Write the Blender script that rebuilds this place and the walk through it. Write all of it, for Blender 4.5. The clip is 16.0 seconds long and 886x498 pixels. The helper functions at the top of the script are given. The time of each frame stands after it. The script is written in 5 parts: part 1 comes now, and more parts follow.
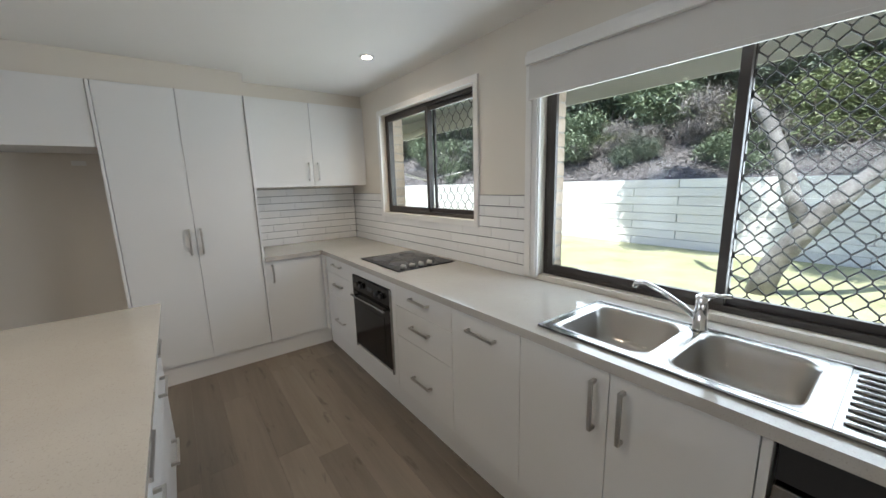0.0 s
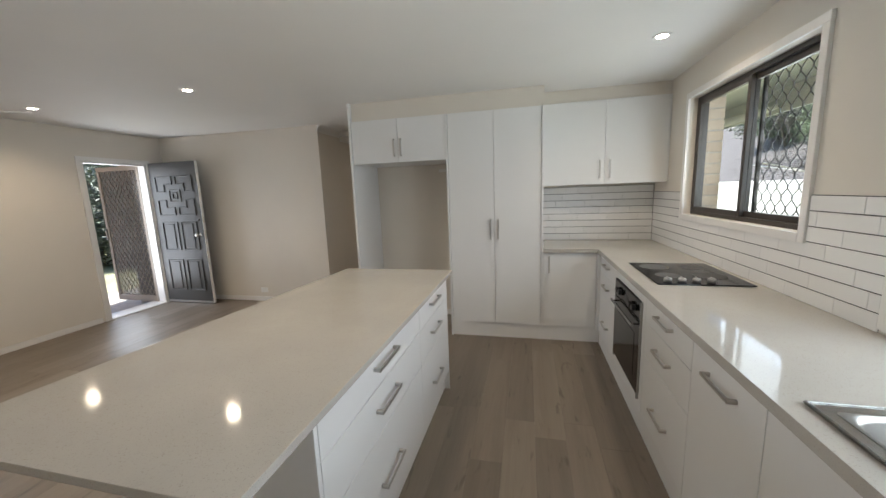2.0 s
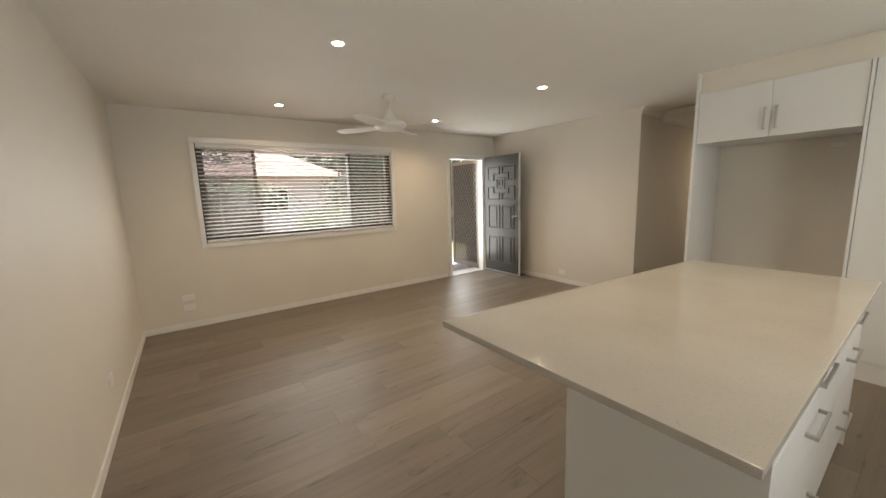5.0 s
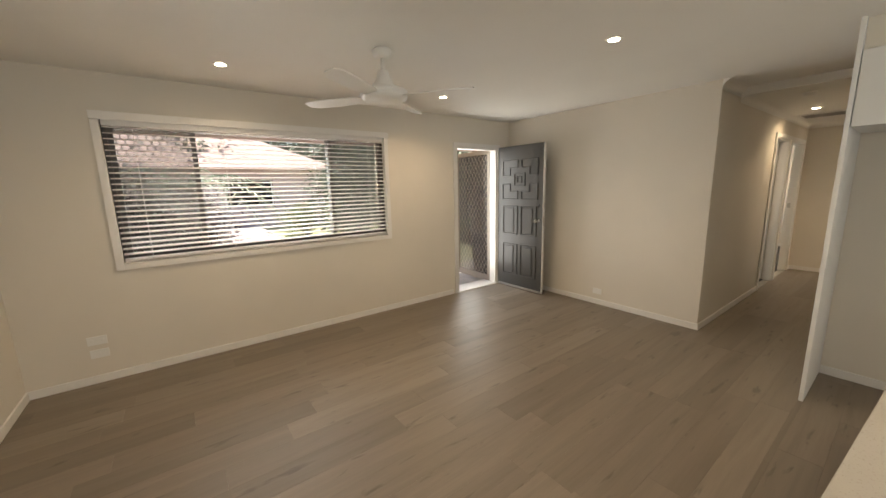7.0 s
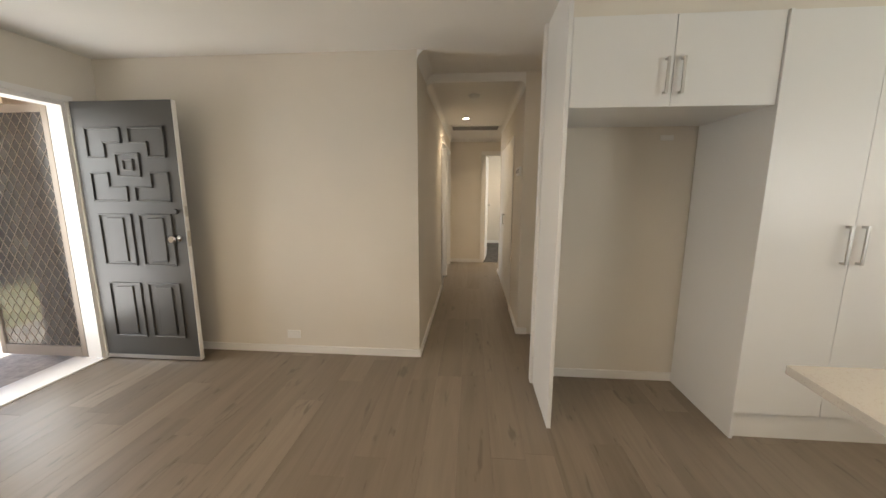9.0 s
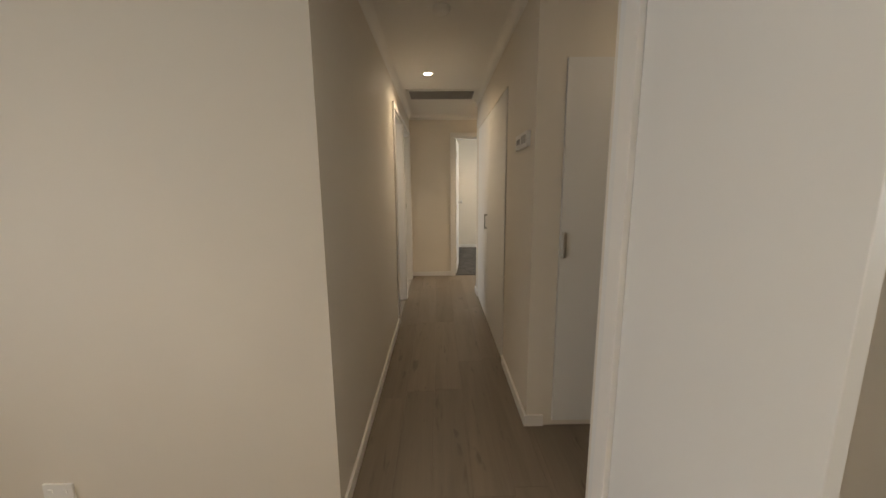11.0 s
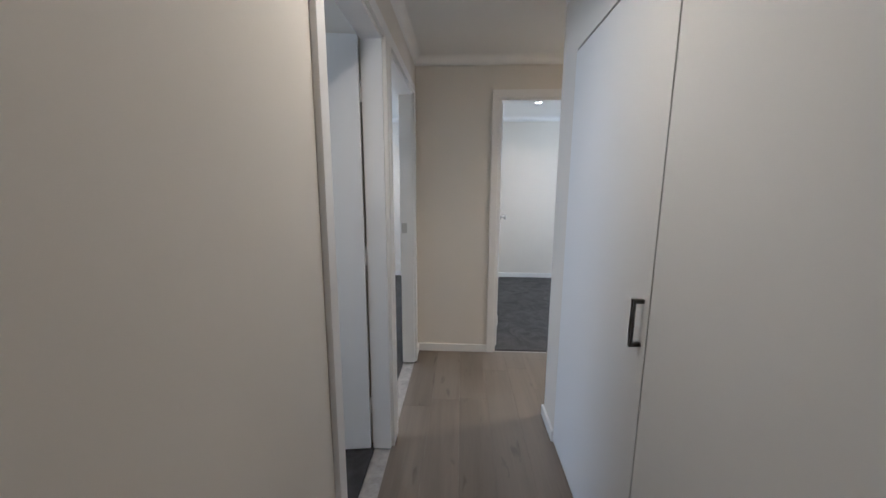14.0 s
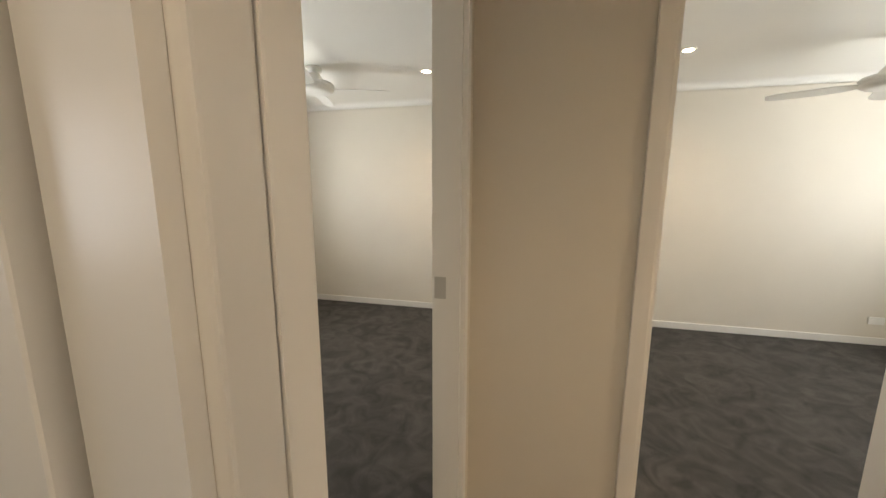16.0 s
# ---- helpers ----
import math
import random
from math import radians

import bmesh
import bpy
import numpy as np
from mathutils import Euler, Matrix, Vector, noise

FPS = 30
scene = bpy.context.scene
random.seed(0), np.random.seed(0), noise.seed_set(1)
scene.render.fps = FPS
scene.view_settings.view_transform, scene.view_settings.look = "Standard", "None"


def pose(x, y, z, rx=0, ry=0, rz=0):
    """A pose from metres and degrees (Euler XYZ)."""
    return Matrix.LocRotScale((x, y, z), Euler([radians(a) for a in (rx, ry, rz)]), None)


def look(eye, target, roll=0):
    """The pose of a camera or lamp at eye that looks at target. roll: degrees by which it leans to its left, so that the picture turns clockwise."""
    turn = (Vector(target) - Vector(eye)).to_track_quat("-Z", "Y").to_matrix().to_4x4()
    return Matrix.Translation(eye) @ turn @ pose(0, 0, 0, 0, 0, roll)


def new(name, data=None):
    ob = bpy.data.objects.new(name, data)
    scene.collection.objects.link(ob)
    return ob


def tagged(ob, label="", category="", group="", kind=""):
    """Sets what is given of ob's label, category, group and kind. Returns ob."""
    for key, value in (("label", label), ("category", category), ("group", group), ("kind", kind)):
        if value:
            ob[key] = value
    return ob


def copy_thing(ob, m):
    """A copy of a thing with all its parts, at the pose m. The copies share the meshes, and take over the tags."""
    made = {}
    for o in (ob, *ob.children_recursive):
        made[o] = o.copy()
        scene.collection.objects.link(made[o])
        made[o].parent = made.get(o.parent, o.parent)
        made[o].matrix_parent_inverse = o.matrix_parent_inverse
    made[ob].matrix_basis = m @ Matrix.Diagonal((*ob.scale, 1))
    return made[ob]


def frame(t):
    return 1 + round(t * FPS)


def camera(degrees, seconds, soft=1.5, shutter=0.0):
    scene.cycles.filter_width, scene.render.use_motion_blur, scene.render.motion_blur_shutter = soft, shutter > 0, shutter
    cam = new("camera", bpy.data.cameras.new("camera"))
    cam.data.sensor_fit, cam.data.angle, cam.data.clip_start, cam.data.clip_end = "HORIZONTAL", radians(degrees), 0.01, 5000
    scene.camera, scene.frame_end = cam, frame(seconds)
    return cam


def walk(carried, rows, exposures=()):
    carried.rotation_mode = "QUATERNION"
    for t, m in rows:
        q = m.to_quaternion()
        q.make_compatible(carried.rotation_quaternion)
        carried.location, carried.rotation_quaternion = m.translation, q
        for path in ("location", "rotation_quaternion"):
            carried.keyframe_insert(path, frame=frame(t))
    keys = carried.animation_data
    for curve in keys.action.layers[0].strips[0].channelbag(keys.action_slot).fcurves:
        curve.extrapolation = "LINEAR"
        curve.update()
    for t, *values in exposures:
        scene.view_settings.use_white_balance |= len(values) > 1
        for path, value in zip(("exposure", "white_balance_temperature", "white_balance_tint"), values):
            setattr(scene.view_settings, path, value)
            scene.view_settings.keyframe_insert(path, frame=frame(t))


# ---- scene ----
cam = camera(102.4, 16.0)
PATH = [
    (0, (-1.705, -3.349, 1.508), (-0.526, -1.774, 1.148), -1.6),
    (0.5, (-1.531, -3.337, 1.494), (-0.657, -1.572, 1.144), -1.7),
    (1, (-1.436, -3.332, 1.515), (-0.865, -1.449, 1.16), -1.7),
    (1.5, (-1.295, -3.396, 1.488), (-1.271, -1.422, 1.165), -2.0),
    (2, (-1.276, -3.512, 1.503), (-1.738, -1.592, 1.184), -2.1),
    (2.5, (-1.319, -3.63, 1.48), (-2.115, -1.822, 1.17), -1.8),
    (3, (-1.352, -3.726, 1.475), (-2.407, -2.055, 1.172), -1.9),
    (3.5, (-1.417, -3.822, 1.464), (-2.692, -2.312, 1.157), -1.8),
    (4, (-1.458, -3.875, 1.453), (-2.932, -2.559, 1.148), -1.8),
    (4.5, (-1.535, -3.871, 1.434), (-3.144, -2.722, 1.129), -1.7),
    (7, (-2.737, -3.302, 1.519), (-4.316, -2.125, 1.169), -1.3),
    (7.5, (-3.03, -3.04, 1.472), (-4.353, -1.581, 1.124), -0.9),
    (8, (-3.286, -2.678, 1.442), (-4.293, -0.984, 1.1), -0.8),
    (8.5, (-3.464, -2.351, 1.433), (-3.956, -0.443, 1.092), -0.2),
    (9, (-3.534, -1.969, 1.396), (-3.694, -0.002, 1.069), 0.1),
    (11.5, (-3.56, 0.023, 1.321), (-3.533, 1.994, 0.983), -0.5),
    (12, (-3.528, 0.459, 1.338), (-3.519, 2.432, 1.014), -0.8),
    (12.5, (-3.546, 0.859, 1.356), (-3.574, 2.829, 1.015), -0.5),
    (13, (-3.575, 1.243, 1.343), (-3.617, 3.216, 1.02), -0.3),
    (13.5, (-3.595, 1.661, 1.438), (-3.648, 3.627, 1.073), -0.2),
    (14, (-3.596, 2.056, 1.374), (-3.699, 4.026, 1.037), 0.2),
    (14.5, (-3.626, 2.473, 1.389), (-3.745, 4.44, 1.046), 0.2),
    (15, (-3.633, 2.875, 1.394), (-3.83, 4.837, 1.058), 0.2),
    (15.5, (-3.688, 3.253, 1.386), (-4.031, 5.196, 1.058), 0.0),
    (16, (-3.744, 3.571, 1.398), (-4.208, 5.489, 1.077), 0.2),
]
EXPOSURES = [
    (0.0, 1.28, 5950, 10), (1.5, 1.38, 6000, 10), (3.0, 1.62, 6550, 10), (4.5, 1.6, 6950, 10), (7.0, 1.6, 7300, 10), (7.5, 1.66, 7200, 10), (8.5, 1.78, 7050, 10), (9.0, 1.8, 7000, 10),
    (11.5, 1.5, 7000, 10), (12.0, 2.25, 6750, 10), (12.5, 2.4, 6350, 10), (13.0, 2.2, 5600, 10), (13.5, 1.95, 5300, 10), (14.0, 1.65, 5050, 10), (14.5, 1.65, 5000, 10), (15.0, 1.7, 5850, 10), (15.5, 1.72, 6850, 10), (16.0, 1.7, 6950, 10),
]
walk(cam, [(t, look(eye, target, roll)) for t, eye, target, roll in PATH], EXPOSURES)

# ---- world and sun ----
world = bpy.data.worlds.new("sky")
scene.world = world
world.use_nodes = True
wn = world.node_tree.nodes
sky = wn.new("ShaderNodeTexSky")
sky.sky_type = "NISHITA"
sky.sun_disc = False
sky.sun_elevation, sky.sun_rotation = radians(60), radians(294)
world.node_tree.links.new(sky.outputs[0], wn["Background"].inputs[0])
wn["Background"].inputs[1].default_value = 0.15
sun = new("sun", bpy.data.lights.new("sun", "SUN"))
sun.data.energy, sun.data.angle, sun.data.color = 5.0, radians(0.5), (1.0, 0.95, 0.87)
sun.matrix_world = look((0, 0, 0), (0.45, 0.20, -0.87))


def sky_lamp(name, x, y, z, wide, high, watts, toward, up=0.55):
    """The sky's light that falls in through a window."""
    lamp = new(name, bpy.data.lights.new(name, "AREA"))
    lamp.data.shape, lamp.data.size, lamp.data.size_y = "RECTANGLE", wide, high
    lamp.data.energy, lamp.data.color = watts, (0.90, 0.95, 1.0)
    lamp.matrix_world = look((x, y, z), (x + toward[0], y + toward[1], z + up))
    return lamp


sky_lamp("window_light", 0.30, -2.92, 1.45, 1.6, 0.9, 13, (-1, 0), 0.1)
sky_lamp("window_light", 0.30, -0.87, 1.70, 1.2, 0.8, 5, (-1, 0), 0.1)
sky_lamp("window_light", -6.95, -2.48, 1.5, 2.3, 1.1, 24, (1, 0))
sky_lamp("window_light", -6.86, 0.17, 1.1, 0.55, 1.7, 5.5, (1, 0), 0.06)
sky_lamp("window_light", 0.25, 6.2, 1.5, 1.6, 1.1, 18, (-1, 0))
sky_lamp("window_light", -6.85, 5.9, 1.5, 1.6, 1.1, 14, (1, 0))
sky_lamp("window_light", -6.85, 2.3, 1.5, 1.4, 1.1, 6, (1, 0))

# ---- materials ----


class Mat:
    """A node material with short ways to add nodes."""

    def __init__(self, name, color=(0.8, 0.8, 0.8), rough=0.5, metal=0.0):
        self.m = bpy.data.materials.new(name)
        self.m.use_nodes = True
        self.t = self.m.node_tree
        self.b = self.t.nodes["Principled BSDF"]
        self.b.inputs["Base Color"].default_value = (*color, 1)
        self.b.inputs["Roughness"].default_value = rough
        self.b.inputs["Metallic"].default_value = metal

    def node(self, kind, **values):
        n = self.t.nodes.new(kind)
        for key, value in values.items():
            n.inputs[key.replace("_", " ")].default_value = value
        return n

    def link(self, a, b):
        self.t.links.new(a, b)

    def place(self, scale=(1, 1, 1), per_object=0.0):
        g = self.t.nodes.new("ShaderNodeNewGeometry")
        v = g.outputs["Position"]
        if per_object:
            info = self.t.nodes.new("ShaderNodeObjectInfo")
            add = self.t.nodes.new("ShaderNodeVectorMath")
            add.operation = "MULTIPLY_ADD"
            add.inputs[1].default_value = (1, 1, 1)
            cmb = self.t.nodes.new("ShaderNodeCombineXYZ")
            mul = self.t.nodes.new("ShaderNodeMath")
            mul.operation = "MULTIPLY"
            mul.inputs[1].default_value = per_object
            self.link(info.outputs["Random"], mul.inputs[0])
            for i in range(3):
                self.link(mul.outputs[0], cmb.inputs[i])
            self.link(v, add.inputs[0])
            self.link(cmb.outputs[0], add.inputs[2])
            v = add.outputs[0]
        mp = self.t.nodes.new("ShaderNodeMapping")
        mp.inputs["Scale"].default_value = scale
        self.link(v, mp.inputs["Vector"])
        return mp.outputs[0]

    def noise(self, where, scale, detail=4.0, rough=0.55, distort=0.0):
        n = self.node("ShaderNodeTexNoise", Scale=scale, Detail=detail, Roughness=rough, Distortion=distort)
        self.link(where, n.inputs["Vector"])
        return n.outputs["Fac"]

    def ramp(self, fac, stops):
        r = self.t.nodes.new("ShaderNodeValToRGB")
        e = r.color_ramp.elements
        while len(e) < len(stops):
            e.new(0.5)
        for i, (p, c) in enumerate(stops):
            e[i].position, e[i].color = p, (*c, 1) if len(c) == 3 else c
        self.link(fac, r.inputs[0])
        return r.outputs[0]

    def mix(self, fac, a, b, kind="MIX"):
        n = self.t.nodes.new("ShaderNodeMix")
        n.data_type, n.blend_type = "RGBA", kind
        for v, i in ((fac, 0), (a, 6), (b, 7)):
            if isinstance(v, (int, float, tuple)):
                n.inputs[i].default_value = v if isinstance(v, (int, float)) else (*v, 1)
            else:
                self.link(v, n.inputs[i])
        return n.outputs[2]

    def color(self, c):
        self.link(c, self.b.inputs["Base Color"])
        return self

    def rough(self, fac, lo, hi):
        n = self.node("ShaderNodeMapRange", To_Min=lo, To_Max=hi)
        self.link(fac, n.inputs["Value"])
        self.link(n.outputs[0], self.b.inputs["Roughness"])
        return self

    def bump(self, fac, strength, distance=0.002):
        n = self.node("ShaderNodeBump", Strength=strength, Distance=distance)
        self.link(fac, n.inputs["Height"])
        self.link(n.outputs[0], self.b.inputs["Normal"])
        return self


def painted(name, color, rough, wear=0.04, grain=120.0, strength=0.15):
    """Paint or lacquer with faint mottling and roller or spray grain."""
    m = Mat(name, color, rough)
    p = m.place()
    big = m.noise(p, 1.3, 3)
    fine = m.noise(p, grain, 3)
    low = tuple(c * (1 - wear) for c in color)
    m.color(m.mix(m.ramp(big, [(0.35, (0, 0, 0)), (0.7, (1, 1, 1))]), low, color))
    m.rough(big, rough - 0.05, rough + 0.08)
    m.bump(fine, strength, 0.0008)
    return m.m


wall_paint = painted("warm_white_wall_paint", (0.74, 0.69, 0.61), 0.55, 0.05, 150, 0.2)
ceiling_paint = painted("white_ceiling_paint", (0.86, 0.845, 0.81), 0.7, 0.03, 180, 0.2)
trim_paint = painted("white_gloss_trim_paint", (0.82, 0.80, 0.77), 0.3, 0.04, 60, 0.05)
cabinet_white = painted("white_satin_cabinet_board", (0.77, 0.765, 0.75), 0.32, 0.02, 90, 0.04)
kick_white = painted("white_kickboard", (0.78, 0.77, 0.75), 0.4, 0.05, 90, 0.04)
plastic_white = painted("white_plastic", (0.82, 0.81, 0.78), 0.35, 0.02, 60, 0.03)
door_paint = painted("white_door_paint", (0.80, 0.79, 0.77), 0.35, 0.03, 60, 0.05)
dark_door = painted("charcoal_door_paint", (0.066, 0.064, 0.060), 0.34, 0.15, 70, 0.1)
brown_alu = painted("bronze_aluminium", (0.045, 0.036, 0.030), 0.4, 0.1, 100, 0.05)
grille_metal = painted("black_grille_metal", (0.06, 0.058, 0.055), 0.45, 0.1, 100, 0.05)
blind_fabric = painted("grey_white_roller_fabric", (0.68, 0.655, 0.62), 0.8, 0.03, 500, 0.3)


def slat_mat():
    """White plastic slat that lets a little daylight through."""
    m = Mat("white_blind_slat", (0.82, 0.79, 0.77), 0.4)
    tl = m.t.nodes.new("ShaderNodeBsdfTranslucent")
    tl.inputs["Color"].default_value = (0.85, 0.78, 0.76, 1)
    mx = m.t.nodes.new("ShaderNodeMixShader")
    mx.inputs[0].default_value = 0.4
    m.link(m.b.outputs[0], mx.inputs[1])
    m.link(tl.outputs[0], mx.inputs[2])
    m.link(mx.outputs[0], m.t.nodes["Material Output"].inputs[0])
    return m.m


slat_white = slat_mat()
# Near-black colour that stands in for the shade inside cupboards.
cavity_shade = painted("dark_cavity_shade", (0.03, 0.03, 0.03), 0.8)
black_rubber = painted("black_plastic", (0.02, 0.02, 0.02), 0.4)


def stone_mat():
    m = Mat("pale_engineered_stone", (0.66, 0.63, 0.57), 0.1)
    p = m.place()
    speck = m.noise(p, 260, 2)
    cloud = m.noise(p, 3, 3)
    c = m.mix(m.ramp(cloud, [(0.3, (0, 0, 0)), (0.7, (1, 1, 1))]), (0.46, 0.435, 0.393), (0.50, 0.475, 0.428))
    c = m.mix(m.ramp(speck, [(0.60, (0, 0, 0)), (0.72, (1, 1, 1))]), c, (0.37, 0.34, 0.30))
    m.color(c).rough(cloud, 0.06, 0.12)
    return m.m


def plank_mat():
    m = Mat("grey_oak_vinyl_plank", (0.3, 0.24, 0.18), 0.42)
    p = m.place((16, 1.1, 1), per_object=40)
    q = m.place((55, 2.2, 1), per_object=70)
    k = m.place((17, 3.2, 1), per_object=23)
    figure = m.noise(p, 0.8, 5, 0.6, 0.6)
    fine = m.noise(q, 1.6, 4, 0.6, 0.3)
    spot = m.noise(k, 1.0, 3, 0.6, 0.4)
    info = m.t.nodes.new("ShaderNodeObjectInfo")
    tone = m.ramp(info.outputs["Random"], [(0, (0.172, 0.139, 0.106)), (0.3, (0.210, 0.172, 0.133)), (0.55, (0.188, 0.152, 0.117)), (0.8, (0.222, 0.182, 0.142)), (1, (0.245, 0.203, 0.159))])
    c = m.mix(1.0, tone, m.ramp(figure, [(0.28, (0.84, 0.82, 0.80)), (0.55, (1.0, 1.0, 1.0)), (0.75, (1.08, 1.08, 1.06))]), "MULTIPLY")
    c = m.mix(0.2, c, m.ramp(fine, [(0.3, (0.7, 0.68, 0.66)), (0.65, (1.08, 1.08, 1.08))]), "MULTIPLY")
    c = m.mix(m.ramp(spot, [(0.62, (0, 0, 0)), (0.71, (0.55, 0.55, 0.55))]), c, (0.07, 0.052, 0.038))
    m.color(c).rough(fine, 0.38, 0.52).bump(fine, 0.25, 0.0006)
    return m.m


def carpet_mat():
    m = Mat("charcoal_carpet", (0.04, 0.038, 0.037), 0.95)
    p = m.place()
    pile = m.noise(p, 400, 3, 0.7)
    swirl = m.noise(p, 5, 4, 0.6, 1.5)
    c = m.mix(m.ramp(swirl, [(0.35, (0, 0, 0)), (0.68, (1, 1, 1))]), (0.050, 0.046, 0.044), (0.105, 0.098, 0.092))
    c = m.mix(0.5, c, m.ramp(pile, [(0.3, (0.6, 0.6, 0.6)), (0.7, (1.3, 1.3, 1.3))]), "MULTIPLY")
    m.color(c).bump(pile, 0.9, 0.006)
    return m.m


def metal_mat(name, color, rough, streak=(1, 1, 1), spread=0.35):
    m = Mat(name, color, rough, 1.0)
    p = m.place(streak)
    n = m.noise(p, 60, 3)
    m.rough(n, rough * (1 - spread), rough * (1 + spread))
    return m.m


def tile_mat():
    m = Mat("white_glazed_tile", (0.80, 0.79, 0.77), 0.12)
    info = m.t.nodes.new("ShaderNodeObjectInfo")
    m.color(m.ramp(info.outputs["Random"], [(0, (0.82, 0.81, 0.79)), (1, (0.87, 0.86, 0.84))]))
    m.bump(m.noise(m.place(), 14, 2), 0.15, 0.002)
    return m.m


def brick_mat(name, a, b):
    m = Mat(name, a, 0.85)
    info = m.t.nodes.new("ShaderNodeObjectInfo")
    p = m.place()
    c = m.ramp(info.outputs["Random"], [(0, a), (1, b)])
    c = m.mix(0.6, c, m.ramp(m.noise(p, 40, 4), [(0.3, (0.7, 0.7, 0.7)), (0.7, (1.15, 1.15, 1.15))]), "MULTIPLY")
    m.color(c).bump(m.noise(p, 120, 4), 0.6, 0.003)
    return m.m


def leaf_mat(name, a, b):
    m = Mat(name, a, 0.5)
    g = m.t.nodes.new("ShaderNodeNewGeometry")
    m.color(m.ramp(g.outputs["Random Per Island"], [(0, a), (0.6, tuple((x + y) / 2 for x, y in zip(a, b))), (1, b)]))
    return m.m


def ground_mat(name, a, b, scale, bump=0.6):
    m = Mat(name, a, 0.95)
    p = m.place()
    n = m.noise(p, scale, 6, 0.65)
    f = m.noise(p, scale * 14, 4, 0.7)
    c = m.mix(m.ramp(n, [(0.35, (0, 0, 0)), (0.65, (1, 1, 1))]), a, b)
    c = m.mix(0.6, c, m.ramp(f, [(0.3, (0.55, 0.55, 0.55)), (0.7, (1.25, 1.25, 1.25))]), "MULTIPLY")
    m.color(c).bump(f, bump, 0.02)
    return m.m


def glass_mat():
    m = Mat("window_glass", (1, 1, 1), 0.0)
    m.t.nodes.remove(m.b)
    out = m.t.nodes["Material Output"]
    tr = m.t.nodes.new("ShaderNodeBsdfTransparent")
    gl = m.t.nodes.new("ShaderNodeBsdfGlossy")
    gl.inputs["Roughness"].default_value = 0.02
    mx = m.t.nodes.new("ShaderNodeMixShader")
    mx.inputs[0].default_value = 0.012
    tr.inputs["Color"].default_value = (0.93, 0.95, 0.94, 1)
    for a, b in ((tr.outputs[0], mx.inputs[1]), (gl.outputs[0], mx.inputs[2]), (mx.outputs[0], out.inputs[0])):
        m.link(a, b)
    return m.m


def glow_mat(name, color, strength):
    m = Mat(name, color, 0.4)
    m.b.inputs["Emission Color"].default_value = (*color, 1)
    m.b.inputs["Emission Strength"].default_value = strength
    return m.m


stone, planks, carpet, tiles = stone_mat(), plank_mat(), carpet_mat(), tile_mat()
nickel = metal_mat("brushed_nickel", (0.56, 0.54, 0.51), 0.36, (1, 1, 8))
sink_steel = metal_mat("satin_stainless_steel", (0.42, 0.405, 0.38), 0.3, (6, 1, 1), 0.08)
steel = metal_mat("polished_stainless_steel", (0.36, 0.357, 0.345), 0.2, (6, 1, 1), 0.1)
chrome = metal_mat("chrome", (0.75, 0.75, 0.75), 0.06)
cream_brick = brick_mat("cream_brick", (0.45, 0.36, 0.28), (0.56, 0.46, 0.37))
block_stone = brick_mat("pale_concrete_block", (0.62, 0.60, 0.57), (0.72, 0.70, 0.66))
grout = painted("grey_grout", (0.10, 0.097, 0.094), 0.9)
mortar = painted("grey_mortar", (0.4, 0.38, 0.35), 0.9)
lawn_ground = ground_mat("mown_lawn", (0.27, 0.275, 0.14), (0.40, 0.39, 0.23), 1.2)
mulch_ground = ground_mat("leaf_litter", (0.045, 0.04, 0.04), (0.21, 0.19, 0.185), 9.0, 1.0)
concrete = ground_mat("pale_concrete", (0.42, 0.39, 0.36), (0.50, 0.47, 0.43), 1.5, 0.2)
bark = ground_mat("pale_bark", (0.17, 0.155, 0.145), (0.34, 0.32, 0.30), 6, 0.8)
paving = ground_mat("pinkish_paving", (0.34, 0.265, 0.275), (0.42, 0.335, 0.345), 1.5, 0.2)
dark_bark = ground_mat("dark_bark", (0.10, 0.08, 0.06), (0.20, 0.17, 0.14), 8, 0.8)
leaf_green = leaf_mat("green_leaf", (0.075, 0.105, 0.06), (0.29, 0.34, 0.22))
leaf_dark = leaf_mat("dark_green_leaf", (0.055, 0.074, 0.052), (0.25, 0.285, 0.205))
leaf_light = leaf_mat("yellow_green_leaf", (0.11, 0.14, 0.06), (0.30, 0.33, 0.17))
# Brownish-purple leaf, darkened to paint in the shade over the left front shrubs.
leaf_mauve_shaded = leaf_mat("brown_mauve_shaded_leaf", (0.05, 0.04, 0.042), (0.21, 0.165, 0.16))
leaf_dry = leaf_mat("dry_twigs", (0.09, 0.08, 0.075), (0.30, 0.27, 0.25))
black_glass = painted("black_glass", (0.008, 0.008, 0.009), 0.1, 0.0, 20, 0.0)
black_glass.node_tree.nodes["Principled BSDF"].inputs["Specular IOR Level"].default_value = 0.25
glass = glass_mat()
lamp_glow = glow_mat("lit_downlight_lens", (1.0, 0.86, 0.66), 14.0)
roof_tile = painted("brown_roof", (0.16, 0.09, 0.07), 0.8)
pink_render = painted("pinkish_render", (0.58, 0.45, 0.44), 0.85)
pink_roof = painted("faded_terracotta_roof", (0.40, 0.27, 0.25), 0.8)

# ---- shapes ----


def slab(bm, lo, hi, bevel=0.0, seg=1):
    """A box between two corners, with rounded edges if wanted."""
    r = bmesh.ops.create_cube(bm, size=1.0)
    vs = r["verts"]
    for v in vs:
        v.co = Vector([lo[i] + (v.co[i] + 0.5) * (hi[i] - lo[i]) for i in range(3)])
    if bevel:
        es = list({e for v in vs for e in v.link_edges})
        bmesh.ops.bevel(bm, geom=es, offset=bevel, segments=seg, profile=0.7, affect="EDGES")
    return bm


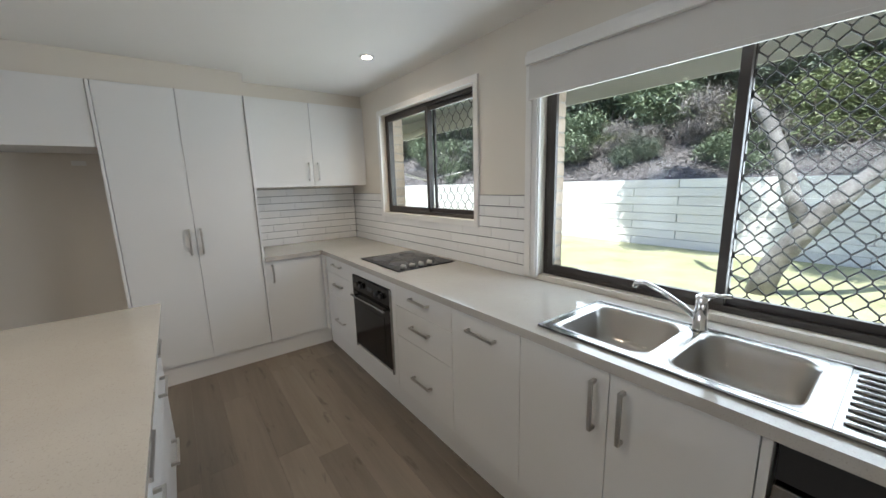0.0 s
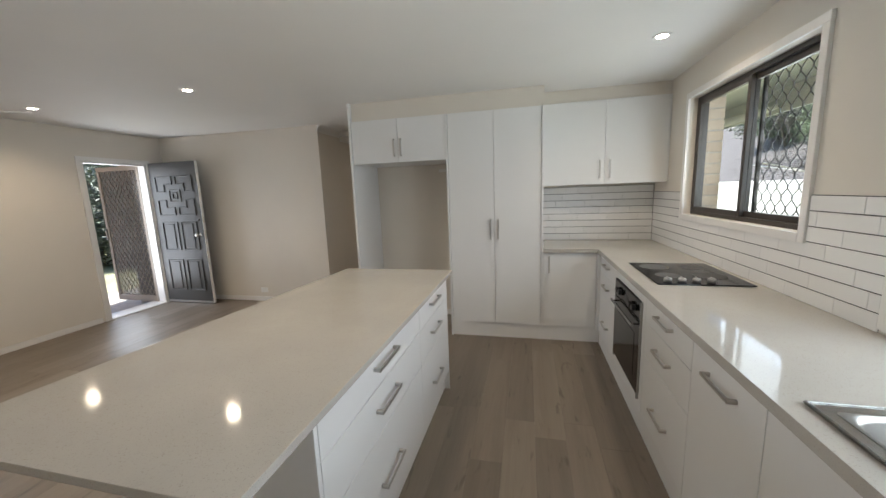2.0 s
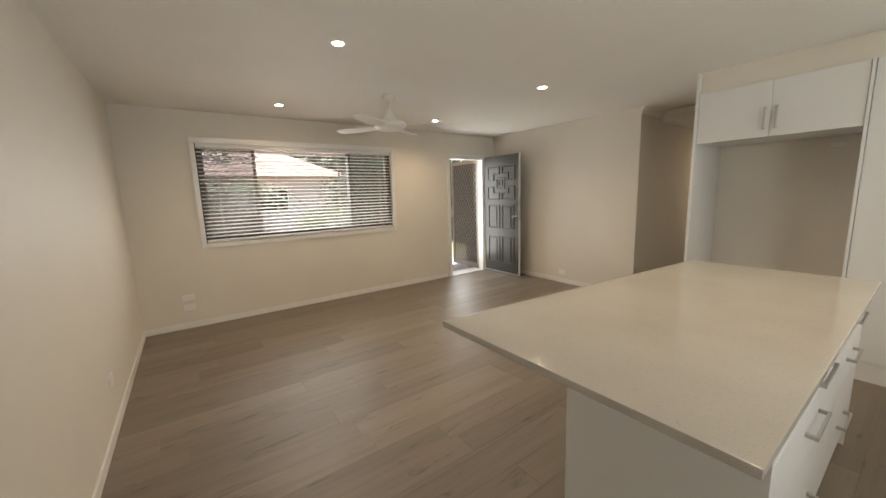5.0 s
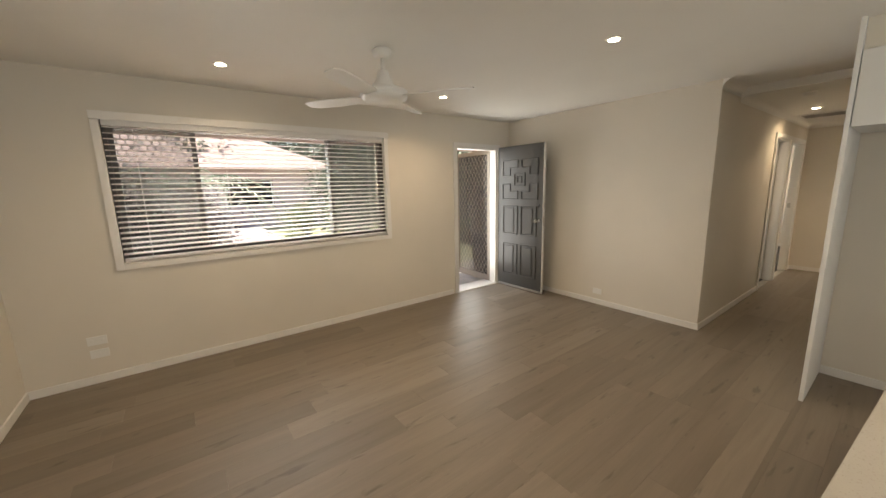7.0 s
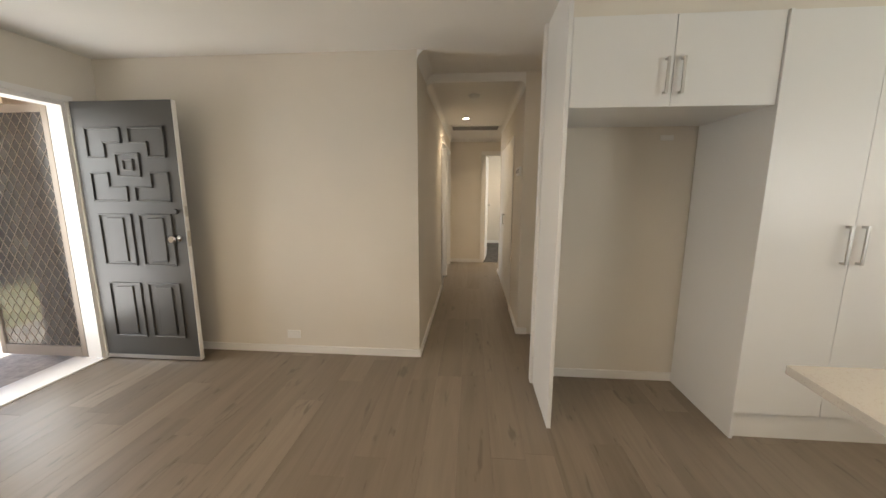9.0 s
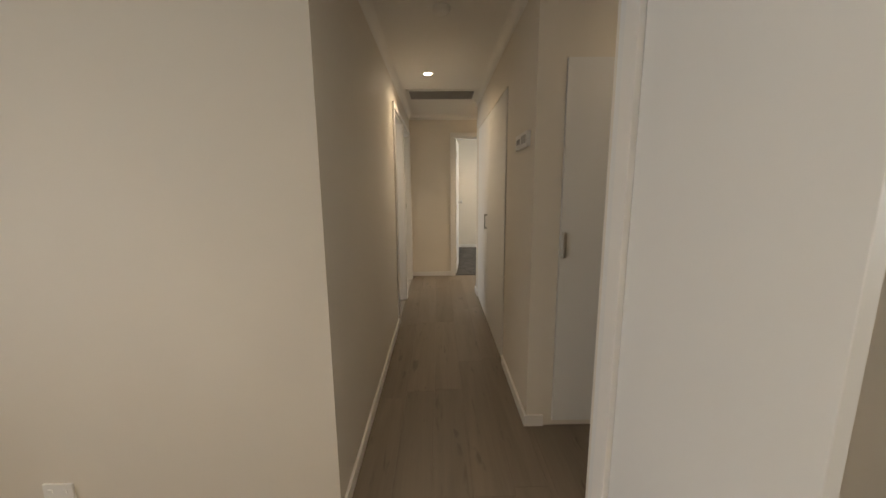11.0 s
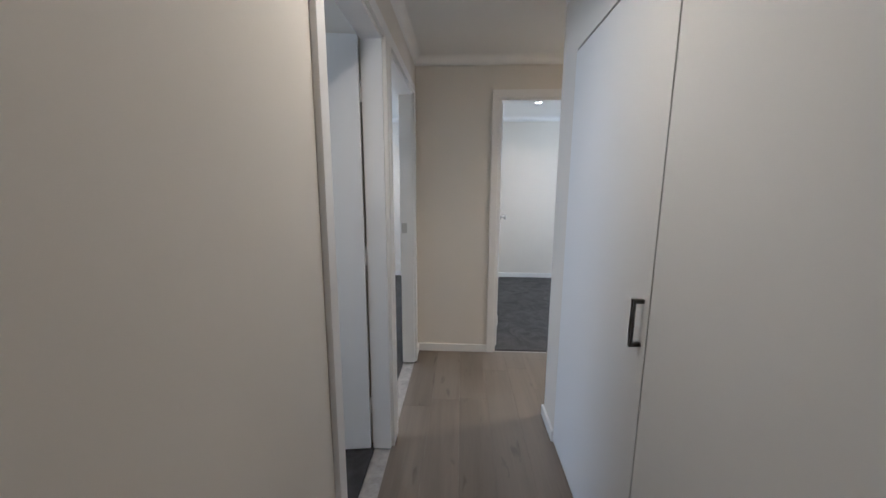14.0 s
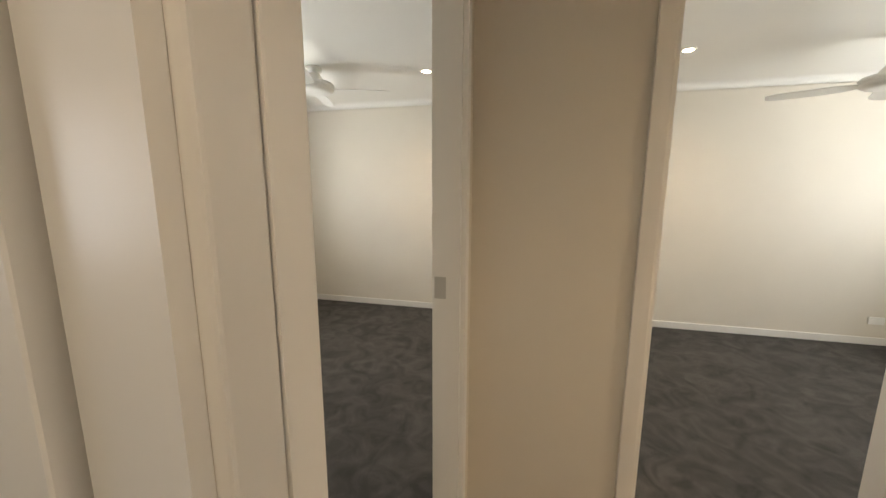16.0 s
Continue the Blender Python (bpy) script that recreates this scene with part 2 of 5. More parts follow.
def boxes(*pairs, bevel=0.0, seg=1):
    bm = bmesh.new()
    for lo, hi in pairs:
        slab(bm, lo, hi, bevel, seg)
    return bm


def tube(bm, path, radius, sides=10, closed=True):
    """A round bar along a path; radius may be one number or one for each point."""
    path = [Vector(p) for p in path]
    rad = radius if isinstance(radius, (list, tuple)) else [radius] * len(path)
    rings = []
    side = None
    for i, p in enumerate(path):
        d = (path[min(i + 1, len(path) - 1)] - path[max(i - 1, 0)]).normalized()
        if side is None:
            side = d.orthogonal().normalized()
        side = (side - d * side.dot(d)).normalized()
        up = d.cross(side)
        rings.append([bm.verts.new(p + rad[i] * (math.cos(a) * side + math.sin(a) * up)) for a in [2 * math.pi * k / sides for k in range(sides)]])
    for a, b in zip(rings, rings[1:]):
        for k in range(sides):
            f = bm.faces.new((a[k], a[(k + 1) % sides], b[(k + 1) % sides], b[k]))
            f.smooth = True
    if closed:
        bm.faces.new(rings[0][::-1])
        bm.faces.new(rings[-1])
    return bm


def turned(bm, profile, centre, sides=32, axis="z"):
    """A body of revolution from (radius, height) pairs."""
    rings = []
    for r, h in profile:
        ring = []
        for k in range(sides):
            a = 2 * math.pi * k / sides
            c, s = r * math.cos(a), r * math.sin(a)
            off = {"z": (c, s, h), "x": (h, c, s), "y": (c, h, s)}[axis]
            ring.append(bm.verts.new(Vector(centre) + Vector(off)))
        rings.append(ring)
    for a, b in zip(rings, rings[1:]):
        for k in range(sides):
            f = bm.faces.new((a[k], a[(k + 1) % sides], b[(k + 1) % sides], b[k]))
            f.smooth = True
    bm.faces.new(rings[0][::-1])
    bm.faces.new(rings[-1])
    return bm


def part(name, bm, material, parent=None, label=""):
    """One mesh object out of a bmesh, under a thing or a part if given."""
    bmesh.ops.recalc_face_normals(bm, faces=bm.faces)
    me = bpy.data.meshes.new(name)
    bm.to_mesh(me)
    bm.free()
    me.materials.append(material)
    ob = new(name, me)
    if parent:
        adopt(ob, parent)
    if label:
        ob["label"] = label
    return ob


def world_of(ob):
    m = ob.matrix_basis.copy()
    while ob.parent:
        m = ob.parent.matrix_basis @ ob.matrix_parent_inverse @ m
        ob = ob.parent
    return m


def adopt(ob, parent):
    ob.parent = parent
    ob.matrix_parent_inverse = world_of(parent).inverted()


def thing(name, x, y, z, label, category, group="", kind=""):
    ob = new(name)
    ob.empty_display_size = 0.1
    ob.matrix_basis = pose(x, y, z)
    return tagged(ob, label, category, group, kind)


def setting(name, bm, material, label, category):
    return tagged(part(name, bm, material), label, category, kind="structure")


def plate_grid(us, vs, solid, place, depth):
    """One connected sheet of grid cells where solid(u, v) holds, made thick by the vector depth."""
    bm = bmesh.new()
    at = {}

    def vert(i, k):
        if (i, k) not in at:
            at[i, k] = bm.verts.new(place(us[i], vs[k]))
        return at[i, k]
    for i in range(len(us) - 1):
        for k in range(len(vs) - 1):
            if solid((us[i] + us[i + 1]) / 2, (vs[k] + vs[k + 1]) / 2):
                bm.faces.new((vert(i, k), vert(i + 1, k), vert(i + 1, k + 1), vert(i, k + 1)))
    r = bmesh.ops.extrude_face_region(bm, geom=bm.faces[:])
    for v in r["geom"]:
        if isinstance(v, bmesh.types.BMVert):
            v.co += Vector(depth)
    return bm


def pierced(along, a0, a1, t0, t1, z0, z1, holes=()):
    """A wall along 'x' or 'y' from a0 to a1, from t0 to t1 thick, with holes (a0, a1, z0, z1)."""
    us = sorted({a0, a1, *[h for q in holes for h in q[:2]]})
    vs = sorted({z0, z1, *[h for q in holes for h in q[2:] if z0 < h < z1]})

    def solid(u, v):
        return not any(q[0] < u < q[1] and q[2] < v < q[3] for q in holes)
    if along == "x":
        return plate_grid(us, vs, solid, lambda u, v: (u, t0, v), (0, t1 - t0, 0))
    return plate_grid(us, vs, solid, lambda u, v: (t0, u, v), (t1 - t0, 0, 0))


# ---- the shell ----
CEIL, HALL_CEIL = 2.42, 2.345
W1 = (-1.47, -0.12, 1.245, 2.165)
W2 = (-3.80, -2.02, 0.955, 2.12)
FW = (-3.685, -1.27, 0.950, 2.082)
FD = (-0.19, 0.595, 0.0, 2.04)
BW = (5.4, 7.0, 0.95, 2.05)
setting("wall_kitchen", pierced("y", -4.36, 7.65, 0, 0.11, 0, 2.6, [W1, W2, BW]), wall_paint, "warm white painted plaster wall with two windows over the kitchen bench", "wall")
setting("wall_kitchen_outer", pierced("y", -6.0, 9.0, 0.11, 0.25, -0.3, 2.6, [(W1[0] - 0.02, W1[1] + 0.02, W1[2] - 0.02, W1[3] + 0.02), (W2[0] - 0.02, W2[1] + 0.02, W2[2] - 0.02, W2[3] + 0.02), BW]), mortar, "cream brick outer leaf of the house wall", "wall")
setting("wall_front", pierced("y", -4.36, 7.65, -6.69, -6.58, 0, 2.6, [FW, FD, (1.6, 3.0, 0.95, 2.05), (5.1, 6.7, 0.95, 2.05)]), wall_paint, "warm white painted wall with wide window and entry door", "wall")
setting("wall_front_outer", pierced("y", -6.0, 9.0, -6.83, -6.69, -0.3, 2.6, [FW, FD, (1.6, 3.0, 0.95, 2.05), (5.1, 6.7, 0.95, 2.05)]), cream_brick, "cream brick outer leaf of the front wall", "wall")
setting("wall_south", pierced("x", -6.69, 0.11, -4.47, -4.36, 0, 2.6), wall_paint, "plain warm white painted wall", "wall")
setting("wall_entry", pierced("x", -6.58, -3.96, 0.84, 0.93, 0, 2.6), wall_paint, "plain warm white painted wall beside the entry door", "wall")
LD1 = (3.01, 3.755, 0, 2.04)
LD2 = (3.87, 4.715, 0, 2.04)
setting("wall_hall_west", pierced("y", 0.93, 4.925, -4.05, -3.96, 0, 2.6, [LD1, LD2]), wall_paint, "warm white hallway wall with two door openings", "wall")
HD = (-3.32, -2.545, 0, 2.05)
setting("wall_hall_end", pierced("x", -4.05, 0, 4.925, 5.0, 0, 2.6, [HD]), wall_paint, "warm white wall at the hall's end with a door opening", "wall")
LIN = (2.14, 3.83, 0.02, 2.0)
setting("wall_hall_east", pierced("y", 1.41, 4.075, -3.078, -3.0, 0, 2.6, [LIN]), wall_paint, "warm white hallway wall with flush linen cupboard doors", "wall")
setting("wall_linen_end", pierced("x", -3.0, 0, 3.995, 4.075, 0, 2.6), wall_paint, "plain warm white wall", "wall")
setting("wall_linen_back", pierced("y", 1.49, 3.995, -2.46, -2.40, 0, 2.6), wall_paint, "plain wall behind the linen cupboard", "wall")
setting("wall_cupboard", pierced("x", -3.0, 0, 1.41, 1.49, 0, 2.6, [(-2.937, -2.17, 0.03, 1.93)]), wall_paint, "warm white wall with a cupboard door", "wall")
setting("wall_kitchen_back", boxes(((-2.95, 0.62, 0), (0, 0.70, 2.6)), ((-3.07, 0.62, 0), (-2.95, 0.645, 2.6))), wall_paint, "plain painted wall behind the kitchen cabinets", "wall")
setting("wall_bedroom_between", pierced("y", 5.0, 7.56, -3.62, -3.53, 0, 2.6), wall_paint, "plain wall between two bedrooms", "wall")
setting("wall_bedrooms_north", pierced("x", -6.58, 0, 7.56, 7.65, 0, 2.6), wall_paint, "warm white bedroom wall", "wall")
setting("wall_rooms_between", pierced("x", -6.58, -4.05, 3.775, 3.85, 0, 2.6), wall_paint, "plain wall between two rooms", "wall")
setting("ceiling", boxes(((-6.58, -4.36, CEIL), (0, 0.84, CEIL + 0.1))), ceiling_paint, "smooth white painted ceiling of the living room and kitchen", "ceiling")
setting("ceiling_hall", boxes(((-3.96, 1.414, HALL_CEIL), (-0.002, 4.923, HALL_CEIL + 0.17)), ((-3.96, 0.84, CEIL), (0, 1.41, CEIL + 0.1))), ceiling_paint, "white hallway ceiling", "ceiling")
setting("ceiling_bedroom", boxes(((-6.58, 5.0, 2.4), (0, 7.56, 2.52)), ((-6.58, 0.93, 2.4), (-4.05, 5.0, 2.52))), ceiling_paint, "white bedroom ceiling", "ceiling")
setting("roof_cover", boxes(((-7.6, -6.2, 2.62), (0.85, 9.2, 2.72))), roof_tile, "plain roof over the house", "roof")
setting("subfloor", boxes(((-6.69, -4.47, -0.3), (0.11, 7.65, -0.012))), concrete, "concrete floor slab", "floor")
setting("carpet_bedroom", boxes(((-6.58, 5.0, -0.012), (0, 7.56, 0.0)), ((-6.58, 0.93, -0.012), (-4.05, 5.0, 0.0)), ((-3.32, 4.97, -0.012), (-2.545, 5.0, 0.0))), carpet, "dark charcoal carpet on the bedroom floors", "carpet")


def cove(name, runs, z, depth, label):
    """Quarter-round ceiling cornice along straight runs (x0, y0, x1, y1, nx, ny), n pointing into the room."""
    bm = bmesh.new()
    for x0, y0, x1, y1, nx, ny in runs:
        prof = [(0, -depth - 0.006)] + [(depth - depth * math.cos(math.pi / 2 * k / 6), -depth + depth * math.sin(math.pi / 2 * k / 6)) for k in range(7)] + [(depth + 0.006, -0.001), (0, -0.001)]
        ends = [[bm.verts.new((x + nx * p, y + ny * p, z + q)) for p, q in prof] for x, y in ((x0, y0), (x1, y1))]
        n = len(prof)
        for i in range(n):
            bm.faces.new((ends[0][i], ends[0][(i + 1) % n], ends[1][(i + 1) % n], ends[1][i]))
        bm.faces.new(ends[0])
        bm.faces.new(ends[1][::-1])
    return setting(name, bm, ceiling_paint, label, "cornice")


cove("cornice_lobby", [(-3.96, 0.84, -3.96, 1.41, 1, 0)], CEIL, 0.085, "white coved cornice at the hallway's mouth")
cove("cornice_hall", [(-3.96, 1.41, -3.96, 4.925, 1, 0), (-3.078, 1.41, -3.078, 4.075, -1, 0), (-3.96, 4.925, 0, 4.925, 0, -1)], HALL_CEIL, 0.06, "white coved cornice along the hallway ceiling")
cove("cornice_bedroom", [(-6.58, 7.56, -3.62, 7.56, 0, -1), (-3.53, 7.56, 0, 7.56, 0, -1)], 2.4, 0.06, "white coved cornice along the bedroom wall")


def skirting(name, runs, high=0.065, thick=0.014):
    """Runs (x0, y0, x1, y1) of skirting boards as boxes between two corners."""
    bm = bmesh.new()
    for x0, y0, x1, y1 in runs:
        slab(bm, (x0, y0, 0.0), (x1, y1, high), 0.004, 2)
    return setting(name, bm, trim_paint, "white painted skirting board along the wall", "skirting board")


K = 0.014
skirting("baseboard_front", [(-6.58, -4.36, -6.58 + K, -0.27), (-6.58, 0.66, -6.58 + K, 0.84)])
skirting("baseboard_south", [(-6.58 + K, -4.36, -0.65, -4.36 + K)])
skirting("baseboard_entry", [(-6.58 + K, 0.84 - K, -3.96 + K, 0.84)])
skirting("baseboard_hall_west", [(-3.96, 0.84, -3.96 + K, 2.95), (-3.96, 4.775, -3.96 + K, 4.925 - K)])
skirting("baseboard_hall_end", [(-3.96, 4.925 - K, -3.375, 4.925), (-2.49, 4.925 - K, 0, 4.925)])
skirting("baseboard_hall_east", [(-3.078 - K, 1.41 - K, -3.078, 2.13), (-3.078 - K, 3.84, -3.078, 4.075 + K), (-3.078, 1.41 - K, -2.985, 1.41)])
skirting("baseboard_bedroom", [(-3.53, 7.56 - K, 0, 7.56), (-6.58, 7.56 - K, -3.62, 7.56), (-3.62 - K, 5.0, -3.62, 7.56)], 0.07)
skirting("baseboard_niche", [(-3.05, 0.62 - K, -2.04, 0.62)])


def architrave(name, along, a0, a1, face, out, top, wide=0.055, thick=0.018, bottom=0.0, sill=False, label="white painted timber architrave round the opening"):
    """A frame of boards round an opening from a0 to a1 on a wall face, proud towards out (+1 or -1)."""
    t0, t1 = sorted((face, face + out * thick))
    bm = bmesh.new()

    def add(a, b, c, d):
        if along == "x":
            slab(bm, (a, t0, c), (b, t1, d), 0.004, 2)
        else:
            slab(bm, (t0, a, c), (t1, b, d), 0.004, 2)
    low = bottom - (wide if sill else 0)
    add(a0 - wide, a0, low, top)
    add(a1, a1 + wide, low, top)
    add(a0 - wide, a1 + wide, top, top + wide)
    if sill:
        add(a0, a1, low, bottom)
    return setting(name, bm, trim_paint, label, "architrave")


def jamb(name, along, a0, a1, t0, t1, top, thick=0.018):
    """The lining inside a door opening."""
    if along == "x":
        bm = boxes(((a0, t0, 0), (a0 + thick, t1, top)), ((a1 - thick, t0, 0), (a1, t1, top)), ((a0 + thick, t0, top - thick), (a1 - thick, t1, top)))
    else:
        bm = boxes(((t0, a0, 0), (t1, a0 + thick, top)), ((t0, a1 - thick, 0), (t1, a1, top)), ((t0, a0 + thick, top - thick), (t1, a1 - thick, top)))
    return setting(name, bm, trim_paint, "white painted door lining", "door frame")


architrave("trim_hall_door", "x", HD[0], HD[1], 4.925, -1, 2.05)
jamb("trim_hall_door_lining", "x", HD[0], HD[1], 4.924, 5.003, 2.05)
architrave("trim_left_door", "y", LD1[0], LD1[1], -3.96, 1, 2.04)
jamb("trim_left_door_lining", "y", LD1[0], LD1[1], -4.053, -3.959, 2.04)
architrave("trim_far_left_door", "y", LD2[0], LD2[1], -3.96, 1, 2.04)
jamb("trim_far_left_door_lining", "y", LD2[0], LD2[1], -4.053, -3.959, 2.04)
architrave("trim_entry", "y", FD[0], FD[1], -6.58, 1, 2.04, wide=0.045)
jamb("trim_entry_lining", "y", FD[0], FD[1], -6.70, -6.579, 2.04, 0.03)
architrave("trim_front_window", "y", FW[0], FW[1], -6.58, 1, FW[3], 0.05, 0.02, FW[2], True)
architrave("trim_kitchen_window", "y", W1[0], W1[1], 0, -1, W1[3], 0.045, 0.018, W1[2], True)
architrave("trim_sink_window", "y", W2[0], W2[1], 0, -1, W2[3], 0.10, 0.014, 0.94)
architrave("trim_sink_window_bead", "y", W2[0] - 0.01, W2[1] + 0.01, -0.014, -1, W2[3] - 0.02, 0.022, 0.008, 0.94)
architrave("trim_sink_window_step", "y", W2[0] - 0.05, W2[1] + 0.05, -0.014, -1, W2[3] + 0.03, 0.022, 0.008, 0.94)

# ---- kitchen ----
CT = 0.925


def handle(parent, centre, along, out, length=0.19, stand=0.032):
    """A D-shaped bar handle: two posts and a flat bar. along and out are axis letters with a sign for out."""
    c = Vector(centre)
    u = {"x": Vector((1, 0, 0)), "y": Vector((0, 1, 0)), "z": Vector((0, 0, 1))}[along]
    o = {"-x": Vector((-1, 0, 0)), "+x": Vector((1, 0, 0)), "-y": Vector((0, -1, 0))}[out]
    w = u.cross(o)
    bm = bmesh.new()

    def bar(a, b, c0, c1, d0, d1):
        p = [c + u * a + o * c0 + w * d0, c + u * b + o * c1 + w * d1]
        slab(bm, [min(p[0][i], p[1][i]) for i in range(3)], [max(p[0][i], p[1][i]) for i in range(3)], 0.0018, 2)
    h = length / 2
    bar(-h, h, stand - 0.009, stand, -0.007, 0.007)
    bar(-h, -h + 0.012, 0, stand - 0.008, -0.007, 0.007)
    bar(h - 0.012, h, 0, stand - 0.008, -0.007, 0.007)
    return part("handle", bm, nickel, parent, "brushed nickel bar handle")


def front(parent, name, lo, hi):
    """A cabinet door or drawer front with eased edges and a small gap all round."""
    return part(name, boxes((lo, hi), bevel=0.002, seg=2), cabinet_white, parent)


G = 0.0015
FX = -0.62
# units under the window bench, fronts facing -x


def bench_unit(y0, y1, label, drawers=None, doors=None, hbar=None, top=0.885):
    ob = thing("base_cabinet", -0.3, (y0 + y1) / 2, 0, label, "cabinet", "base cabinets under the bench")
    part("body", boxes(((FX + 0.02, y0 + 0.001, 0.15), (-0.03, y1 - 0.001, top))), cabinet_white, ob)
    if drawers:
        for z0, z1, hz in drawers:
            d = front(ob, "drawer_front", (FX, y0 + G, z0 + G), (FX + 0.019, y1 - G, z1 - G))
            handle(d, (FX, (y0 + y1) / 2, hz), "y", "-x")
    if doors:
        for a, b, hy in doors:
            d = front(ob, "door", (FX, a + G, 0.15), (FX + 0.019, b - G, 0.885 - G))
            handle(d, (FX, hy, 0.74), "z", "-x")
    if hbar:
        d = front(ob, "door", (FX, y0 + G, 0.15), (FX + 0.019, y1 - G, 0.885 - G))
        handle(d, (FX, (y0 + y1) / 2, 0.80), "y", "-x")
    return ob


THREE = [(0.15, 0.53, 0.31), (0.53, 0.735, 0.645), (0.735, 0.885, 0.825)]
bench_unit(-0.64, -0.06, "white three-drawer cabinet beside the oven", drawers=THREE)
bench_unit(-1.955, -1.36, "white three-drawer cabinet with bar handles", drawers=THREE)
bench_unit(-2.42, -1.955, "white single-door cabinet with a horizontal handle", hbar=True)
bench_unit(-3.19, -2.42, "white two-door cabinet under the sink", doors=[(-2.805, -2.42, -2.755), (-3.19, -2.805, -2.855)], top=0.74)

panel = thing("end_panel", -0.3, -3.20, 0, "white upright board beside the dishwasher space", "panel")
part("board", boxes(((FX, -3.212, 0.0), (-0.56, -3.192, 0.885)), ((-0.56, -3.212, 0.0), (-0.03, -3.192, 0.74))), cabinet_white, panel)
panel2 = copy_thing(panel, pose(-0.3, -3.85, 0))
dw = thing("dishwasher", -0.3, -3.52, 0, "built-in dishwasher with a black panel over a pale steel door", "dishwasher")
part("body", boxes(((-0.565, -3.825, 0.10), (-0.05, -3.22, 0.72))), black_rubber, dw)
part("control_panel", boxes(((FX + 0.02, -3.825, 0.765), (-0.565, -3.22, 0.868)), bevel=0.004, seg=2), black_rubber, dw, "black control panel")
part("door", boxes(((FX + 0.005, -3.825, 0.12), (-0.566, -3.22, 0.758)), bevel=0.004, seg=2), steel, dw, "pale stainless steel door")
part("kick_plate", boxes(((FX + 0.05, -3.825, 0.0), (-0.52, -3.22, 0.098))), black_rubber, dw)


def make_oven():
    y0, y1, z0, z1 = -1.297, -0.703, 0.222, 0.815
    ob = thing("built_in_oven", -0.3, -1.0, 0.2, "black glass built-in electric oven with steel trim", "oven")
    part("body", boxes(((FX + 0.02, y0, z0), (-0.06, y1, z1))), black_rubber, ob)
    part("fascia", boxes(((FX - 0.012, y0, 0.70), (FX + 0.02, y1, z1)), bevel=0.003, seg=2), black_glass, ob)
    d = part("door", boxes(((FX - 0.014, y0, z0 + 0.02), (FX + 0.02, y1, 0.695)), bevel=0.004, seg=2), black_glass, ob)
    part("window", boxes(((FX - 0.016, y0 + 0.08, z0 + 0.10), (FX - 0.0135, y1 - 0.08, 0.60)), bevel=0.001), black_glass, d, "dark oven window")
    bm = bmesh.new()
    tube(bm, [(FX - 0.045, y0 + 0.03, 0.665), (FX - 0.045, y1 - 0.03, 0.665)], 0.009)
    for y in (y0 + 0.06, y1 - 0.06):
        tube(bm, [(FX - 0.045, y, 0.665), (FX - 0.012, y, 0.665)], 0.006)
    part("handle", bm, steel, d, "steel tube handle")
    for a in (y0 - 0.012, y1):
        part("trim", boxes(((FX - 0.013, a, z0 - 0.01), (FX, a + 0.012, z1 + 0.005)), bevel=0.001), steel, ob, "thin steel side trim")
    for y in (-0.80, -0.87, -1.13, -1.20):
        bm = bmesh.new()
        turned(bm, [(0.018, -0.036), (0.020, -0.03), (0.021, -0.014)], (FX, y, 0.757), 20, "x")
        part("knob", bm, black_rubber, ob, "black control knob with steel ring")
    part("clock", boxes(((FX - 0.0135, -1.04, 0.742), (FX - 0.0115, -0.96, 0.775))), black_rubber, ob)
    return ob


make_oven()
fill = thing("oven_housing", -0.3, -1.0, 0, "white cabinet housing round the oven", "cabinet")
part("board", boxes(((FX, -1.359, 0.15), (FX + 0.019, -1.311, 0.884)), ((FX, -0.689, 0.15), (FX + 0.019, -0.641, 0.884)), ((FX, -1.311, 0.822), (FX + 0.019, -0.689, 0.884)), ((FX, -1.311, 0.15), (FX + 0.019, -0.689, 0.21))), cabinet_white, fill)
kick = thing("kickboard", -0.55, -1.6, 0, "white kickboard under the bench cabinets", "kickboard")
part("board", boxes(((-0.604, -3.19, 0.0), (-0.589, 0.0, 0.145))), kick_white, kick)
kick = thing("kickboard", -1.6, 0.05, 0, "white kickboard under the tall cupboards", "kickboard")
part("board", boxes(((-2.036, 0.012, 0.0), (-0.604, 0.027, 0.145))), kick_white, kick)

# corner unit and tall cupboards, fronts facing -y
cu = thing("corner_cabinet", -0.87, 0.3, 0, "white corner base cabinet with a small upright handle", "cabinet")
part("body", boxes(((-1.128, 0.02, 0.15), (-0.60, 0.6, 0.885))), cabinet_white, cu)
d = front(cu, "door", (-1.128, 0.0, 0.15), (-0.645, 0.019, 0.883))
handle(d, (-1.075, 0.0, 0.77), "z", "-y", 0.16)
part("filler", boxes(((-0.642, -0.06, 0.15), (-0.60, 0.019, 0.883))), cabinet_white, cu)


def tall_cupboard():
    ob = thing("pantry_cupboard", -1.58, 0.3, 0, "tall white two-door pantry cupboard", "cabinet")
    part("body", boxes(((-2.036, 0.02, 0.15), (-1.135, 0.61, 2.24))), cabinet_white, ob)
    part("side_panel", boxes(((-2.055, -0.012, 0.0), (-2.037, 0.605, 2.24)), bevel=0.001), cabinet_white, ob)
    part("end_panel", boxes(((-1.148, -0.012, 0.15), (-1.130, 0.61, 2.24)), bevel=0.001), cabinet_white, ob)
    for a, b, hx in ((-2.035, -1.592, -1.63), (-1.592, -1.15, -1.555)):
        d = front(ob, "door", (a + G, 0.0, 0.15), (b - G, 0.019, 2.24))
        handle(d, (hx, 0.0, 1.12), "z", "-y", 0.20)


